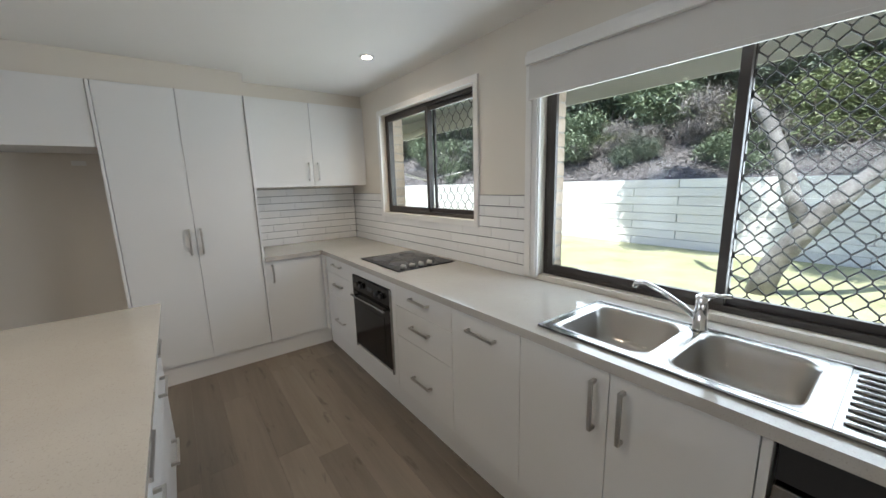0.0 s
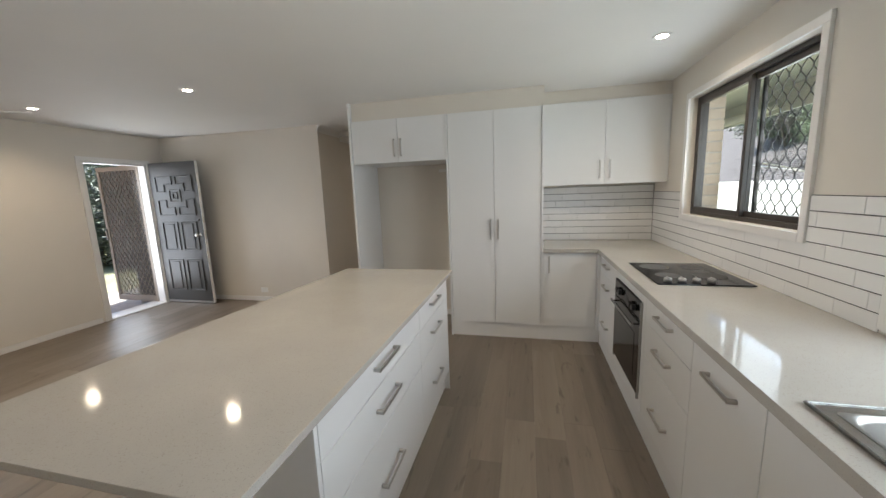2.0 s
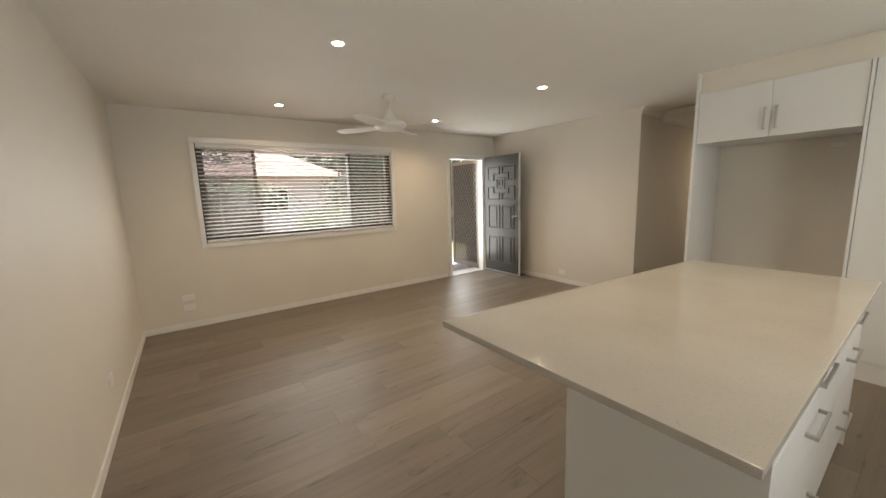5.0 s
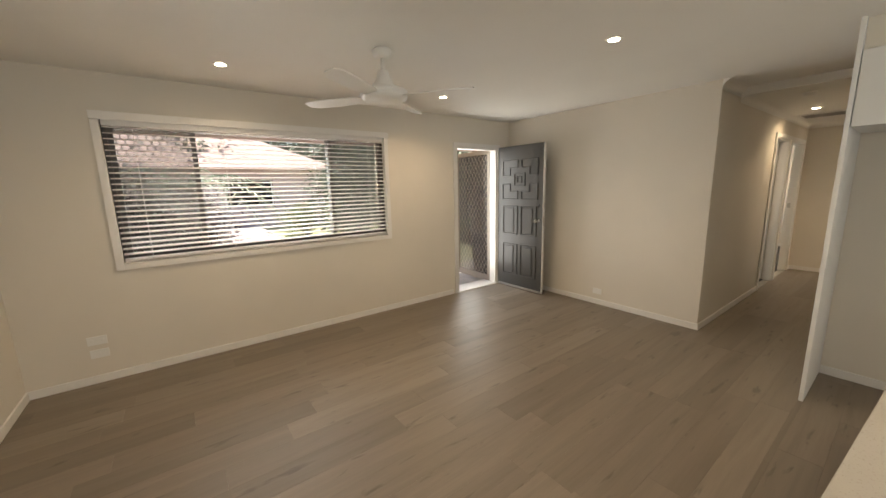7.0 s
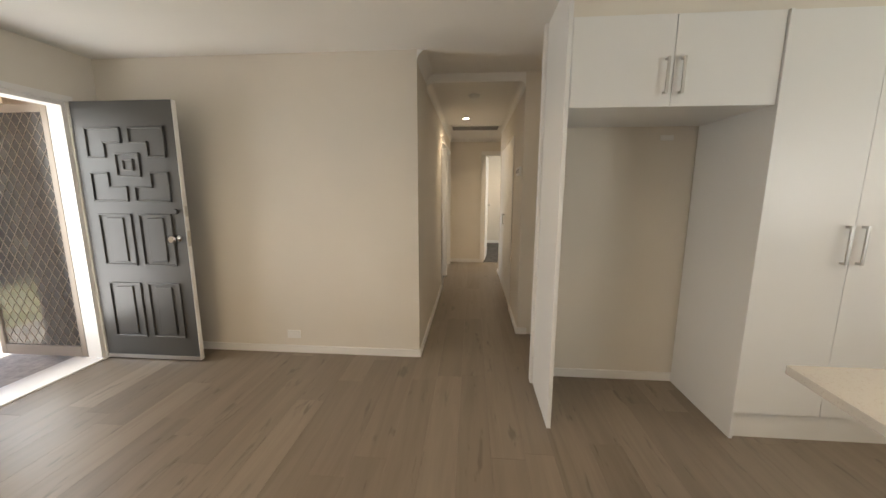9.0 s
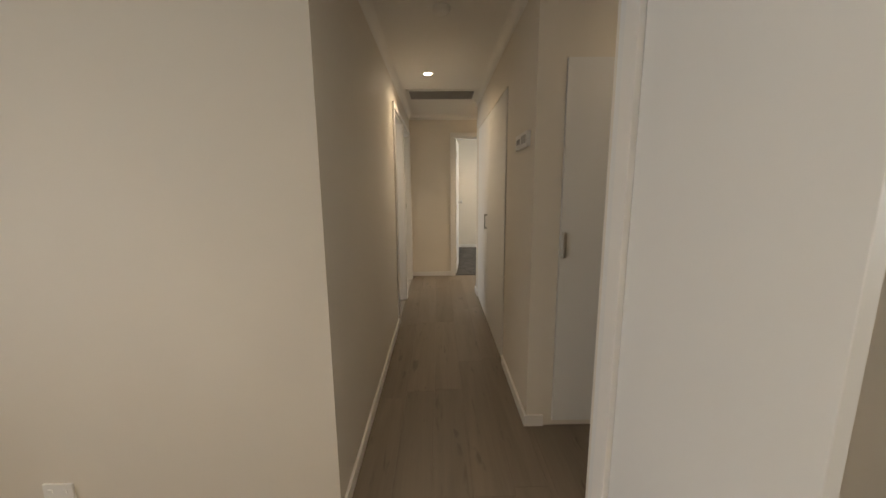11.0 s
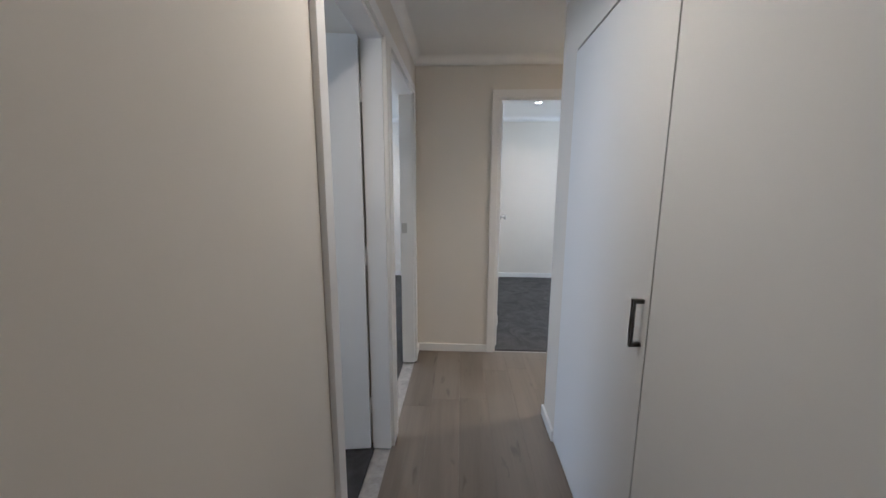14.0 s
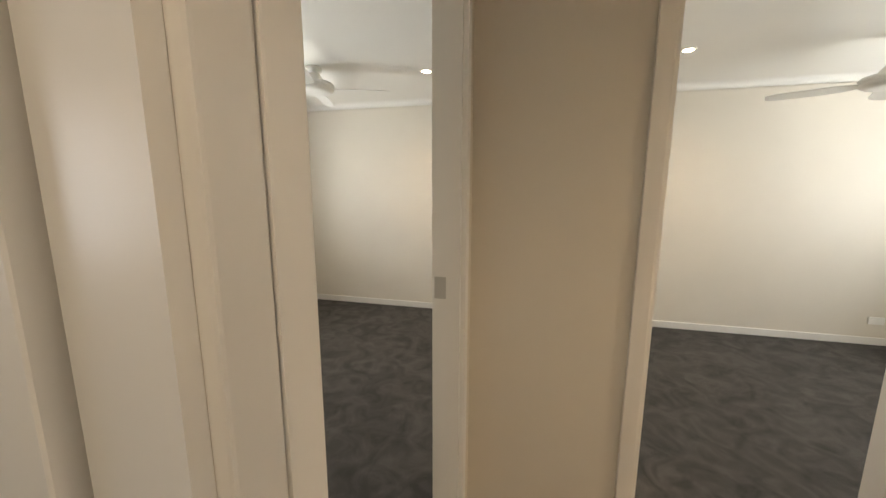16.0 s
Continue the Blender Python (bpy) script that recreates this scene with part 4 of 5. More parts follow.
def white_door(name, label, x, y, angle, knob_side, width=0.80, knob=1.03):
    """A flush white leaf hinged at (x, y), turned by angle from +x."""
    ob = tagged(thing(name, x, y, 0, label, "door"), kind="structure")
    ob.matrix_basis = pose(x, y, 0, 0, 0, angle)
    leaf = part("leaf", boxes(((0.004, -0.0175, 0.012), (width, 0.0175, 2.035)), bevel=0.002), door_paint)
    leaf.parent = ob
    for z in (0.2, 1.0, 1.76):
        h = part("hinge", boxes(((-0.012, -0.024, z), (0.012, -0.010, z + 0.09)), bevel=0.002), trim_paint)
        h.parent = ob
    if knob:
        bm = bmesh.new()
        for s in (-1, 1):
            turned(bm, [(0.030, s * 0.0175), (0.030, s * 0.022), (0.011, s * 0.028), (0.011, s * 0.05), (0.024, s * 0.058), (0.026, s * 0.072), (0.016, s * 0.08)], (width - 0.065, 0, knob), 20, "y")
        k = part("door_knob", bm, nickel)
        k.parent = ob
        k["label"] = "satin nickel door knob"
    return ob


white_door("door_3", "white flush bedroom door standing open on carpet", -3.298, 5.02, 84, 1, 0.73, 1.09)
white_door("door_4", "white flush room door standing open", -4.060, 3.737, 188, 1, 0.74, 1.0)

# linen doors and cupboard door
lin = thing("linen_cupboard", -2.8, 2.9, 0, "white flush two-door linen cupboard in the hallway", "cabinet")
# Body coloured near black so the gaps round the doors look shaded.
part("body", boxes(((-2.995, 2.15, 0.03), (-2.47, 3.82, 1.99))), cavity_shade, lin)
for a, b in ((2.14, 3.01), (3.01, 3.83)):
    d = front(lin, "door", (-3.084, a + 0.003, 0.025), (-3.063, b - 0.003, 1.984))
    if b > 3:
        handle(d, (-3.084, 3.042, 1.0), "z", "-x", 0.14)
cup = thing("hall_cupboard", -2.6, 1.45, 0, "white flush cupboard door with a bar handle", "cabinet")
d = front(cup, "door", (-2.935, 1.398, 0.035), (-2.172, 1.418, 1.927))
handle(d, (-2.92, 1.398, 1.03), "z", "-y", 0.13)
# Same painted shade behind this door's gaps.
part("body", boxes(((-2.932, 1.42, 0.035), (-2.175, 1.489, 1.925))), cavity_shade, cup)
nib = setting("trim_nib", boxes(((-3.094, 0.49, 0.0), (-3.0755, 0.555, CEIL)), bevel=0.004, seg=2), trim_paint, "white painted timber door jamb at the passage", "door frame")

# ---- ceiling fittings ----


def downlight(x, y, z, watts=9.0):
    ob = thing("downlight", x, y, z, "round white recessed downlight, lit warm", "downlight", "ceiling downlights")
    bm = bmesh.new()
    turned(bm, [(0.033, -0.001), (0.037, -0.006), (0.050, -0.005), (0.054, -0.001)], (x, y, z), 32)
    part("trim_ring", bm, trim_paint, ob)
    bm = bmesh.new()
    turned(bm, [(0.034, -0.004), (0.034, -0.0065), (0.02, -0.0075)], (x, y, z), 24)
    part("lens", bm, lamp_glow, ob, "glowing frosted lens")
    lamp = new("downlight_lamp", bpy.data.lights.new("downlight_lamp", "SPOT"))
    lamp.data.energy, lamp.data.color = watts, (1.0, 0.79, 0.56)
    lamp.data.spot_size, lamp.data.spot_blend, lamp.data.shadow_soft_size = radians(155), 0.9, 0.035
    lamp.matrix_world = look((x, y, z - 0.02), (x, y, 0))


LIVING_W = 12.0
for x, y in ((-5.90, -2.91), (-5.83, -0.95), (-4.07, -2.92), (-4.05, -0.92), (-2.13, -1.90), (-0.455, -0.83)):
    downlight(x, y, CEIL, LIVING_W)
downlight(-3.64, 3.04, HALL_CEIL, LIVING_W * 0.8)
# Unseen downlight, added to brighten the cupboard door in the passage.
downlight(-2.3, 1.06, CEIL, LIVING_W * 0.2)
# Extra downlight out of view, overpowered to lift the hall's end wall.
downlight(-2.0, 4.4, HALL_CEIL, LIVING_W * 2.2)
downlight(-2.69, 6.64, 2.4, LIVING_W)
downlight(-4.64, 6.66, 2.4, LIVING_W)


def ceiling_fan(x, y, z, label, turn=10, drop=0.25, blades=4, span=0.62):
    ob = thing("ceiling_fan", x, y, z, label, "ceiling fan")
    bm = bmesh.new()
    turned(bm, [(0.055, 0.0), (0.068, -0.012), (0.06, -0.045), (0.03, -0.055)], (x, y, z), 28)
    part("canopy", bm, plastic_white, ob)
    bm = bmesh.new()
    tube(bm, [(x, y, z - 0.05), (x, y, z - drop)], 0.012)
    part("rod", bm, plastic_white, ob)
    bm = bmesh.new()
    turned(bm, [(0.016, -drop + 0.12), (0.034, -drop + 0.115), (0.05, -drop + 0.06), (0.085, -drop + 0.01), (0.09, -drop)], (x, y, z), 32)
    part("cone_cover", bm, plastic_white, ob)
    bm = bmesh.new()
    turned(bm, [(0.08, -drop + 0.002), (0.148, -drop - 0.006), (0.16, -drop - 0.02), (0.16, -drop - 0.032), (0.15, -drop - 0.036), (0.158, -drop - 0.042), (0.156, -drop - 0.06), (0.13, -drop - 0.078), (0.11, -drop - 0.082), (0.04, -drop - 0.084)], (x, y, z), 40)
    part("motor", bm, plastic_white, ob)
    for k in range(blades):
        a = radians(turn + 360 / blades * k)
        bm = bmesh.new()
        outline = [(0.15, -0.035), (0.20, -0.055), (0.35, -0.066), (span - 0.06, -0.06), (span, -0.03), (span, 0.03), (span - 0.06, 0.052), (0.35, 0.05), (0.20, 0.042), (0.15, 0.03)]
        top, low = [], []
        for r, w in outline:
            h = -drop - 0.045 + w * 0.2
            px, py = x + r * math.cos(a) - w * math.sin(a), y + r * math.sin(a) + w * math.cos(a)
            top.append(bm.verts.new((px, py, z + h)))
            low.append(bm.verts.new((px, py, z + h - 0.007)))
        bm.faces.new(top)
        bm.faces.new(low[::-1])
        for i in range(len(top)):
            j = (i + 1) % len(top)
            bm.faces.new((top[i], low[i], low[j], top[j]))
        part("blade", bm, plastic_white, ob)
    return ob


ceiling_fan(-5.02, -2.07, CEIL, "white four-blade ceiling fan in the living room", 35)
ceiling_fan(-1.50, 6.62, 2.4, "white ceiling fan in the carpeted bedroom", 150)
ceiling_fan(-5.52, 6.36, 2.4, "white ceiling fan in the far bedroom", 20, 0.12)


def return_grille():
    x0, x1, y0, y1, z = -3.885, -3.13, 3.56, 3.97, HALL_CEIL
    ob = thing("return_air_grille", (x0 + x1) / 2, (y0 + y1) / 2, z, "white-framed grey return air grille in the ceiling", "air grille")
    part("frame", boxes(((x0, y0, z - 0.014), (x1, y0 + 0.03, z)), ((x0, y1 - 0.03, z - 0.014), (x1, y1, z)), ((x0, y0 + 0.03, z - 0.014), (x0 + 0.03, y1 - 0.03, z)), ((x1 - 0.03, y0 + 0.03, z - 0.014), (x1, y1 - 0.03, z)), bevel=0.003), plastic_white, ob)
    part("backing", boxes(((x0 + 0.03, y0 + 0.03, z - 0.003), (x1 - 0.03, y1 - 0.03, z))), grout, ob)
    me = None
    y = y0 + 0.045
    while y < y1 - 0.035:
        if me is None:
            s = part("slat", boxes(((x0 + 0.03, -0.001, -0.012), (x1 - 0.03, 0.001, -0.003)),), plastic_grey)
            me = s.data
        else:
            s = new("slat", me)
        s.matrix_basis = pose(0, y, z)
        adopt(s, ob)
        y += 0.012


plastic_grey = painted("grey_plastic", (0.42, 0.41, 0.40), 0.5)
return_grille()
sd = thing("smoke_alarm", -3.53, 1.85, HALL_CEIL, "round white smoke alarm on the hallway ceiling", "smoke alarm")
bm = bmesh.new()
turned(bm, [(0.055, 0.0), (0.055, -0.012), (0.045, -0.03), (0.02, -0.034)], (-3.53, 1.85, HALL_CEIL), 28)
part("body", bm, plastic_white, sd)

# ---- wall plates ----


def plate(name, label, lo, hi, axis, knobs=2, category="power outlet"):
    """A small white wall plate with rocker switches, on a wall whose normal is the axis ('x', '-x', '-y')."""
    ob = thing(name, *[(a + b) / 2 for a, b in zip(lo, hi)], label, category)
    part("plate", boxes((lo, hi), bevel=0.003, seg=2), plastic_white, ob)
    for k in range(knobs):
        f = (k + 0.5) / knobs
        if axis in ("-y", "y"):
            x = lo[0] + f * (hi[0] - lo[0])
            z = (lo[2] + hi[2]) / 2
            part("switch", boxes(((x - 0.008, (lo[1] - 0.003 if axis == "-y" else hi[1] - 0.001), z - 0.004), (x + 0.008, (lo[1] + 0.001 if axis == "-y" else hi[1] + 0.003), z + 0.014)), bevel=0.001), plastic_white, ob)
        else:
            y = lo[1] + f * (hi[1] - lo[1])
            z = (lo[2] + hi[2]) / 2
            xx = hi[0] if axis == "x" else lo[0]
            part("switch", boxes(((xx - 0.003, y - 0.008, z - 0.004), (xx + 0.003, y + 0.008, z + 0.014)), bevel=0.001), plastic_white, ob)
    return ob


plate("power_outlet", "white double power outlet low on the wall", (-5.11, 0.831, 0.13), (-4.995, 0.84, 0.20), "-y")
plate("power_outlet", "white double power outlet under the window", (-6.58, -3.99, 0.32), (-6.571, -3.87, 0.39), "x")
plate("aerial_outlet", "white aerial wall plate under the power outlet", (-6.58, -3.985, 0.21), (-6.571, -3.87, 0.28), "x", 1, "wall plate")
plate("power_outlet", "white outlet inside the fridge space", (-2.285, 0.613, 1.725), (-2.2, 0.62, 1.76), "-y")
plate("power_outlet", "white double power outlet on the plain wall", (-4.74, -4.36, 0.28), (-4.62, -4.351, 0.35), "y")
plate("light_switch", "white light switch beside the bedroom door", (-2.44, 4.916, 0.995), (-2.37, 4.925, 1.11), "-y", 1, "light switch")
plate("power_outlet", "white outlet on the bedroom wall", (-0.66, 7.551, 0.195), (-0.54, 7.56, 0.265), "-y")

con = thing("air_controller", -3.088, 1.635, 1.575, "white wall-mounted air conditioner controller with screen", "controller")
part("body", boxes(((-3.098, 1.50, 1.535), (-3.078, 1.77, 1.615)), bevel=0.004, seg=2), plastic_white, con)
part("screen", boxes(((-3.1, 1.53, 1.555), (-3.0975, 1.63, 1.597))), plastic_grey, con, "grey display")
for k in range(3):
    part("button", boxes(((-3.1005, 1.66 + k * 0.03, 1.56), (-3.0975, 1.68 + k * 0.03, 1.59)), bevel=0.001), plastic_grey, con)
st = thing("strike_plate", -4.02, 4.695, 1.05, "satin metal strike plate on the door lining", "strike plate")
part("plate", boxes(((-4.045, 4.694, 1.04), (-4.005, 4.697, 1.115)), bevel=0.0008), nickel, st)
# ---- outside ----
setting("ground", boxes(((-400, -400, -0.6), (400, 400, -0.30))), lawn_ground, "open grass ground reaching the horizon", "ground")
setting("lawn", boxes(((0.25, -30, -0.3), (7.6, 30, -0.12))), lawn_ground, "sunlit mown back lawn", "lawn")
setting("porch_floor", boxes(((-8.4, -5, -0.3), (-6.83, 3, -0.06))), concrete, "pale concrete porch floor", "porch")
setting("driveway", boxes(((-22, -7.5, -0.3), (-8.4, -0.4, -0.10))), paving, "pinkish paved driveway", "driveway")
setting("eave_back", boxes(((0.25, -6.2, 2.34), (1.05, 9.2, 2.36)), ((1.05, -6.2, 2.125), (1.07, 9.2, 2.48))), trim_paint, "white eave lining and fascia", "eave")
setting("eave_front", boxes(((-8.8, -6.2, 2.34), (-6.83, 9.2, 2.36)), ((-8.82, -6.2, 2.24), (-8.8, 9.2, 2.48))), pink_render, "pinkish porch ceiling and fascia", "eave")

rw = thing("retaining_wall", 7.7, 5, -0.12, "pale concrete sleeper retaining wall along the lawn", "retaining wall")
part("core", boxes(((7.66, -24, -0.3), (7.86, 36, 1.44))), mortar, rw)
me = None
for course in range(8):
    for k in range(-6, 12):
        if me is None:
            s = part("sleeper", boxes(((-0.03, -0.994, 0.004), (0.05, 0.994, 0.196)), bevel=0.006), block_stone)
            me = s.data
        else:
            s = new("sleeper", me)
        s.matrix_basis = pose(7.64 + 0.006 * ((k * 7 + course * 3) % 3), 2.0 * k + 1.0 * (course % 2), -0.13 + 0.2 * course)
        adopt(s, rw)


def hillside():
    bm = bmesh.new()
    nx, ny = 26, 60
    grid = []
    for i in range(nx):
        row = []
        for j in range(ny):
            x = 7.86 + 20 * (i / (nx - 1)) ** 1.3
            y = -24 + 60 * j / (ny - 1)
            z = 1.40 + 0.62 * (x - 7.86) + 0.28 * noise.noise((x * 0.7, y * 0.7, 0.3)) * min(1, (x - 7.86) * 2)
            row.append(bm.verts.new((x, y, z)))
        grid.append(row)
    for i in range(nx - 1):
        for j in range(ny - 1):
            f = bm.faces.new((grid[i][j], grid[i + 1][j], grid[i + 1][j + 1], grid[i][j + 1]))
            f.smooth = True
    return setting("ground_hillside", bm, mulch_ground, "steep bank covered in leaf litter", "hillside")


hillside()
rng = np.random.default_rng(7)


def leaf_mesh(name, count, size, length, width, material, flat=0.5, shell=0.55):
    """A crown of many small pointed leaves that fill an uneven lump of the given size."""
    lumps = rng.normal(0, 0.38, (9, 3)) * np.array(size)
    which = rng.integers(0, 9, count)
    d = rng.normal(size=(count, 3))
    d /= np.linalg.norm(d, axis=1)[:, None]
    r = (shell + (1 - shell) * rng.random(count)) * (0.35 + 0.25 * rng.random(count))
    at = lumps[which] + d * r[:, None] * np.array(size)
    way = rng.normal(size=(count, 3))
    way[:, 2] *= flat
    way /= np.linalg.norm(way, axis=1)[:, None]
    side = np.cross(way, rng.normal(size=(count, 3)) * 0.4 + np.array([0, 0, 1]))
    side /= np.linalg.norm(side, axis=1)[:, None]
    s = 0.6 + 0.8 * rng.random(count)
    L, W = (length * s)[:, None], (width * s)[:, None]
    verts = np.stack([at, at + way * L * 0.45 + side * W, at + way * L - np.array([0, 0, 0.15]) * L, at + way * L * 0.45 - side * W], 1).reshape(-1, 3)
    faces = np.arange(count * 4).reshape(-1, 4)
    me = bpy.data.meshes.new(name)
    me.from_pydata(verts.tolist(), [], faces.tolist())
    me.materials.append(material)
    return me


CROWNS = {
    "broad": leaf_mesh("crown", 14000, (1.1, 1.2, 0.85), 0.105, 0.015, leaf_green),
    "dense": leaf_mesh("crown", 16000, (1.2, 1.3, 1.1), 0.085, 0.017, leaf_dark),
    "light": leaf_mesh("crown", 9000, (1.0, 1.2, 0.8), 0.09, 0.016, leaf_light),
    "mauve_shaded": leaf_mesh("crown", 12000, (1.2, 1.3, 1.1), 0.09, 0.018, leaf_mauve_shaded),
    "twiggy": leaf_mesh("crown", 6000, (1.3, 1.3, 0.7), 0.26, 0.006, leaf_dry, 1.2, 0.2),
}


def shrub(kind, x, y, z, scale, label, turn=0.0):
    ob = thing("shrub", x, y, z, label, "shrub", "shrubs on the bank" if x > 0 else "front garden shrubs")
    c = new("crown", CROWNS[kind])
    c.matrix_basis = pose(x, y, z + 0.75 * scale, 0, 0, turn) @ Matrix.Diagonal((scale, scale, scale, 1))
    adopt(c, ob)
    bm = bmesh.new()
    for k in range(4):
        a = turn + k * 1.7
        tube(bm, [(x, y, z - 0.1), (x + 0.15 * scale * math.cos(a), y + 0.15 * scale * math.sin(a), z + 0.4 * scale), (x + 0.5 * scale * math.cos(a), y + 0.5 * scale * math.sin(a), z + 1.0 * scale)], [0.03 * scale, 0.022 * scale, 0.008], 6)
    part("stems", bm, dark_bark, ob)


def bank(x):
    return 1.40 + 0.62 * (x - 7.86)


r2 = random.Random(5)
for k in range(22):
    x, y = 10.6 + r2.random() * 1.8, -4.5 + k * 1.15
    shrub(("dense", "broad", "dense", "twiggy", "dense")[k % 5], x, y, bank(x) - 0.1, 1.2 + 0.5 * r2.random(), "dense green shrub growing on the bank", r2.random() * 6)
for k in range(18):
    x, y = 8.7 + r2.random() * 1.1, -4.6 + k * 1.0
    shrub(("twiggy", "dense", "light", "twiggy", "broad")[k % 5], x, y, bank(x) - 0.35, 0.45 + 0.35 * r2.random(), "low twiggy undergrowth on the bank", r2.random() * 6)
for k in range(20):
    x, y = 13.6 + r2.random() * 2, -5.5 + k * 1.6
    shrub(("dense", "light", "dense", "broad")[k % 4], x, y, bank(x), 1.9 + 0.7 * r2.random(), "tall dark green bush high on the bank", r2.random() * 6)
for x, y, s, kd in ((9.6, 4.2, 1.15, "broad"), (9.9, 5.6, 1.0, "broad"), (9.2, 7.8, 0.9, "dense"), (9.4, 11.0, 1.1, "broad"), (9.3, 1.9, 0.7, "twiggy"), (9.6, -0.2, 0.9, "twiggy"), (9.4, -1.8, 1.0, "light"), (9.7, -3.4, 1.1, "light")):
    shrub(kd, x, y, bank(x) - 0.15, s, "leafy green shrub at the foot of the bank" if kd != "twiggy" else "bare twiggy shrub among leaf litter", r2.random() * 6)


def limb(bm, pts, r0, r1, sides=9):
    n = len(pts)
    tube(bm, pts, [r0 + (r1 - r0) * i / (n - 1) for i in range(n)], sides)


def yard_tree():
    x, y = TREE
    ob = thing("tree", x, y, -0.12, "leaning pale-barked tree on the lawn", "tree")
    bm = bmesh.new()
    limb(bm, [(x, y, -0.2), (x - 0.08, y - 0.12, 0.25), (x - 0.2, y - 0.30, 0.6), (x - 0.3, y - 0.47, 0.88), (x - 0.3, y - 0.75, 1.3), (x - 0.3, y - 1.03, 1.64), (x - 0.1, y - 1.5, 2.3), (x, y - 2.0, 3.4)], 0.16, 0.06)
    part("trunk", bm, bark, ob)
    bm = bmesh.new()
    limb(bm, [(x - 0.27, y - 0.42, 0.82), (x - 0.3, y - 0.25, 1.3), (x - 0.3, y - 0.12, 1.75), (x - 0.3, y + 0.05, 2.2), (x - 0.3, y + 0.28, 2.55), (x - 0.1, y + 0.5, 3.3)], 0.10, 0.05)
    part("limb", bm, bark, ob, "pale forked limb")
    for dx, dy, dz, s in ((0.4, -2.4, 4.4, 1.1), (0.7, 0.9, 4.4, 1.0)):
        c = new("crown", CROWNS["dense"])
        c.matrix_basis = pose(x + dx, y + dy, dz, 0, 0, dx * 3) @ Matrix.Diagonal((s, s, s * 0.8, 1))
        adopt(c, ob)


TREE = (4.73, -2.13)
yard_tree()


def clothes_hoist(x, y):
    ob = thing("clothes_hoist", x, y, -0.12, "rotary clothes hoist with thin wires on the lawn", "clothes line")
    bm = bmesh.new()
    tube(bm, [(x, y, -0.15), (x, y, 1.85)], 0.025)
    part("post", bm, nickel, ob)
    for k in range(4):
        a = radians(20 + 90 * k)
        bm = bmesh.new()
        tube(bm, [(x, y, 1.62), (x + 1.5 * math.cos(a), y + 1.5 * math.sin(a), 1.89)], 0.014, 8)
        part("arm", bm, nickel, ob)
    for r in (0.5, 0.7, 0.9, 1.1, 1.3, 1.5):
        bm = bmesh.new()
        tube(bm, [(x + r * math.cos(radians(20 + 90 * k)), y + r * math.sin(radians(20 + 90 * k)), 1.62 + 0.27 * r / 1.5) for k in range(5)], 0.004, 4)
        part("wire", bm, black_rubber, ob)


clothes_hoist(5.0, 6.3)

dp = thing("downpipe", 0.33, 0.6, -0.12, "cream downpipe bent under the eave", "downpipe")
bm = bmesh.new()
tube(bm, [(1.0, 0.6, 2.20), (0.82, 0.6, 2.12), (0.45, 0.6, 2.02), (0.34, 0.6, 1.92), (0.33, 0.6, 1.8), (0.33, 0.6, -0.14)], 0.04, 12)
part("pipe", bm, blind_fabric, dp)
for z in (0.5, 1.6):
    part("bracket", boxes(((0.252, 0.545, z), (0.385, 0.655, z + 0.025)), bevel=0.002), blind_fabric, dp)

# dead leaves and sticks strewn over the bank
n = 26000
bx, by = 7.95 + 5.0 * rng.random(n), -6.0 + 22.0 * rng.random(n)
bz = bank(bx) + 0.05 + 0.10 * rng.normal(size=n)
spin, tip = rng.random(n) * 6.283, rng.normal(0, 0.45, n)
ln, wd = 0.03 + 0.13 * rng.random(n) ** 2, 0.006 + 0.014 * rng.random(n)
ax = np.stack([np.cos(spin), np.sin(spin), tip], 1) * ln[:, None]
sx = np.stack([-np.sin(spin), np.cos(spin), rng.normal(0, 0.5, n)], 1) * wd[:, None]
at = np.stack([bx, by, bz], 1)
me = bpy.data.meshes.new("leaf_litter")
me.from_pydata(np.stack([at - ax, at + sx, at + ax, at - sx], 1).reshape(-1, 3).tolist(), [], np.arange(n * 4).reshape(-1, 4).tolist())
me.materials.append(leaf_dry)
tagged(new("leaf_litter", me), "dead leaves and sticks strewn over the steep bank", "leaf litter", kind="stuff")

# the street side
setting("wall_porch_side", boxes(((-7.30, 0.74, -0.3), (-6.832, 0.86, 2.339))), cream_brick, "cream brick side wall of the porch", "wall")


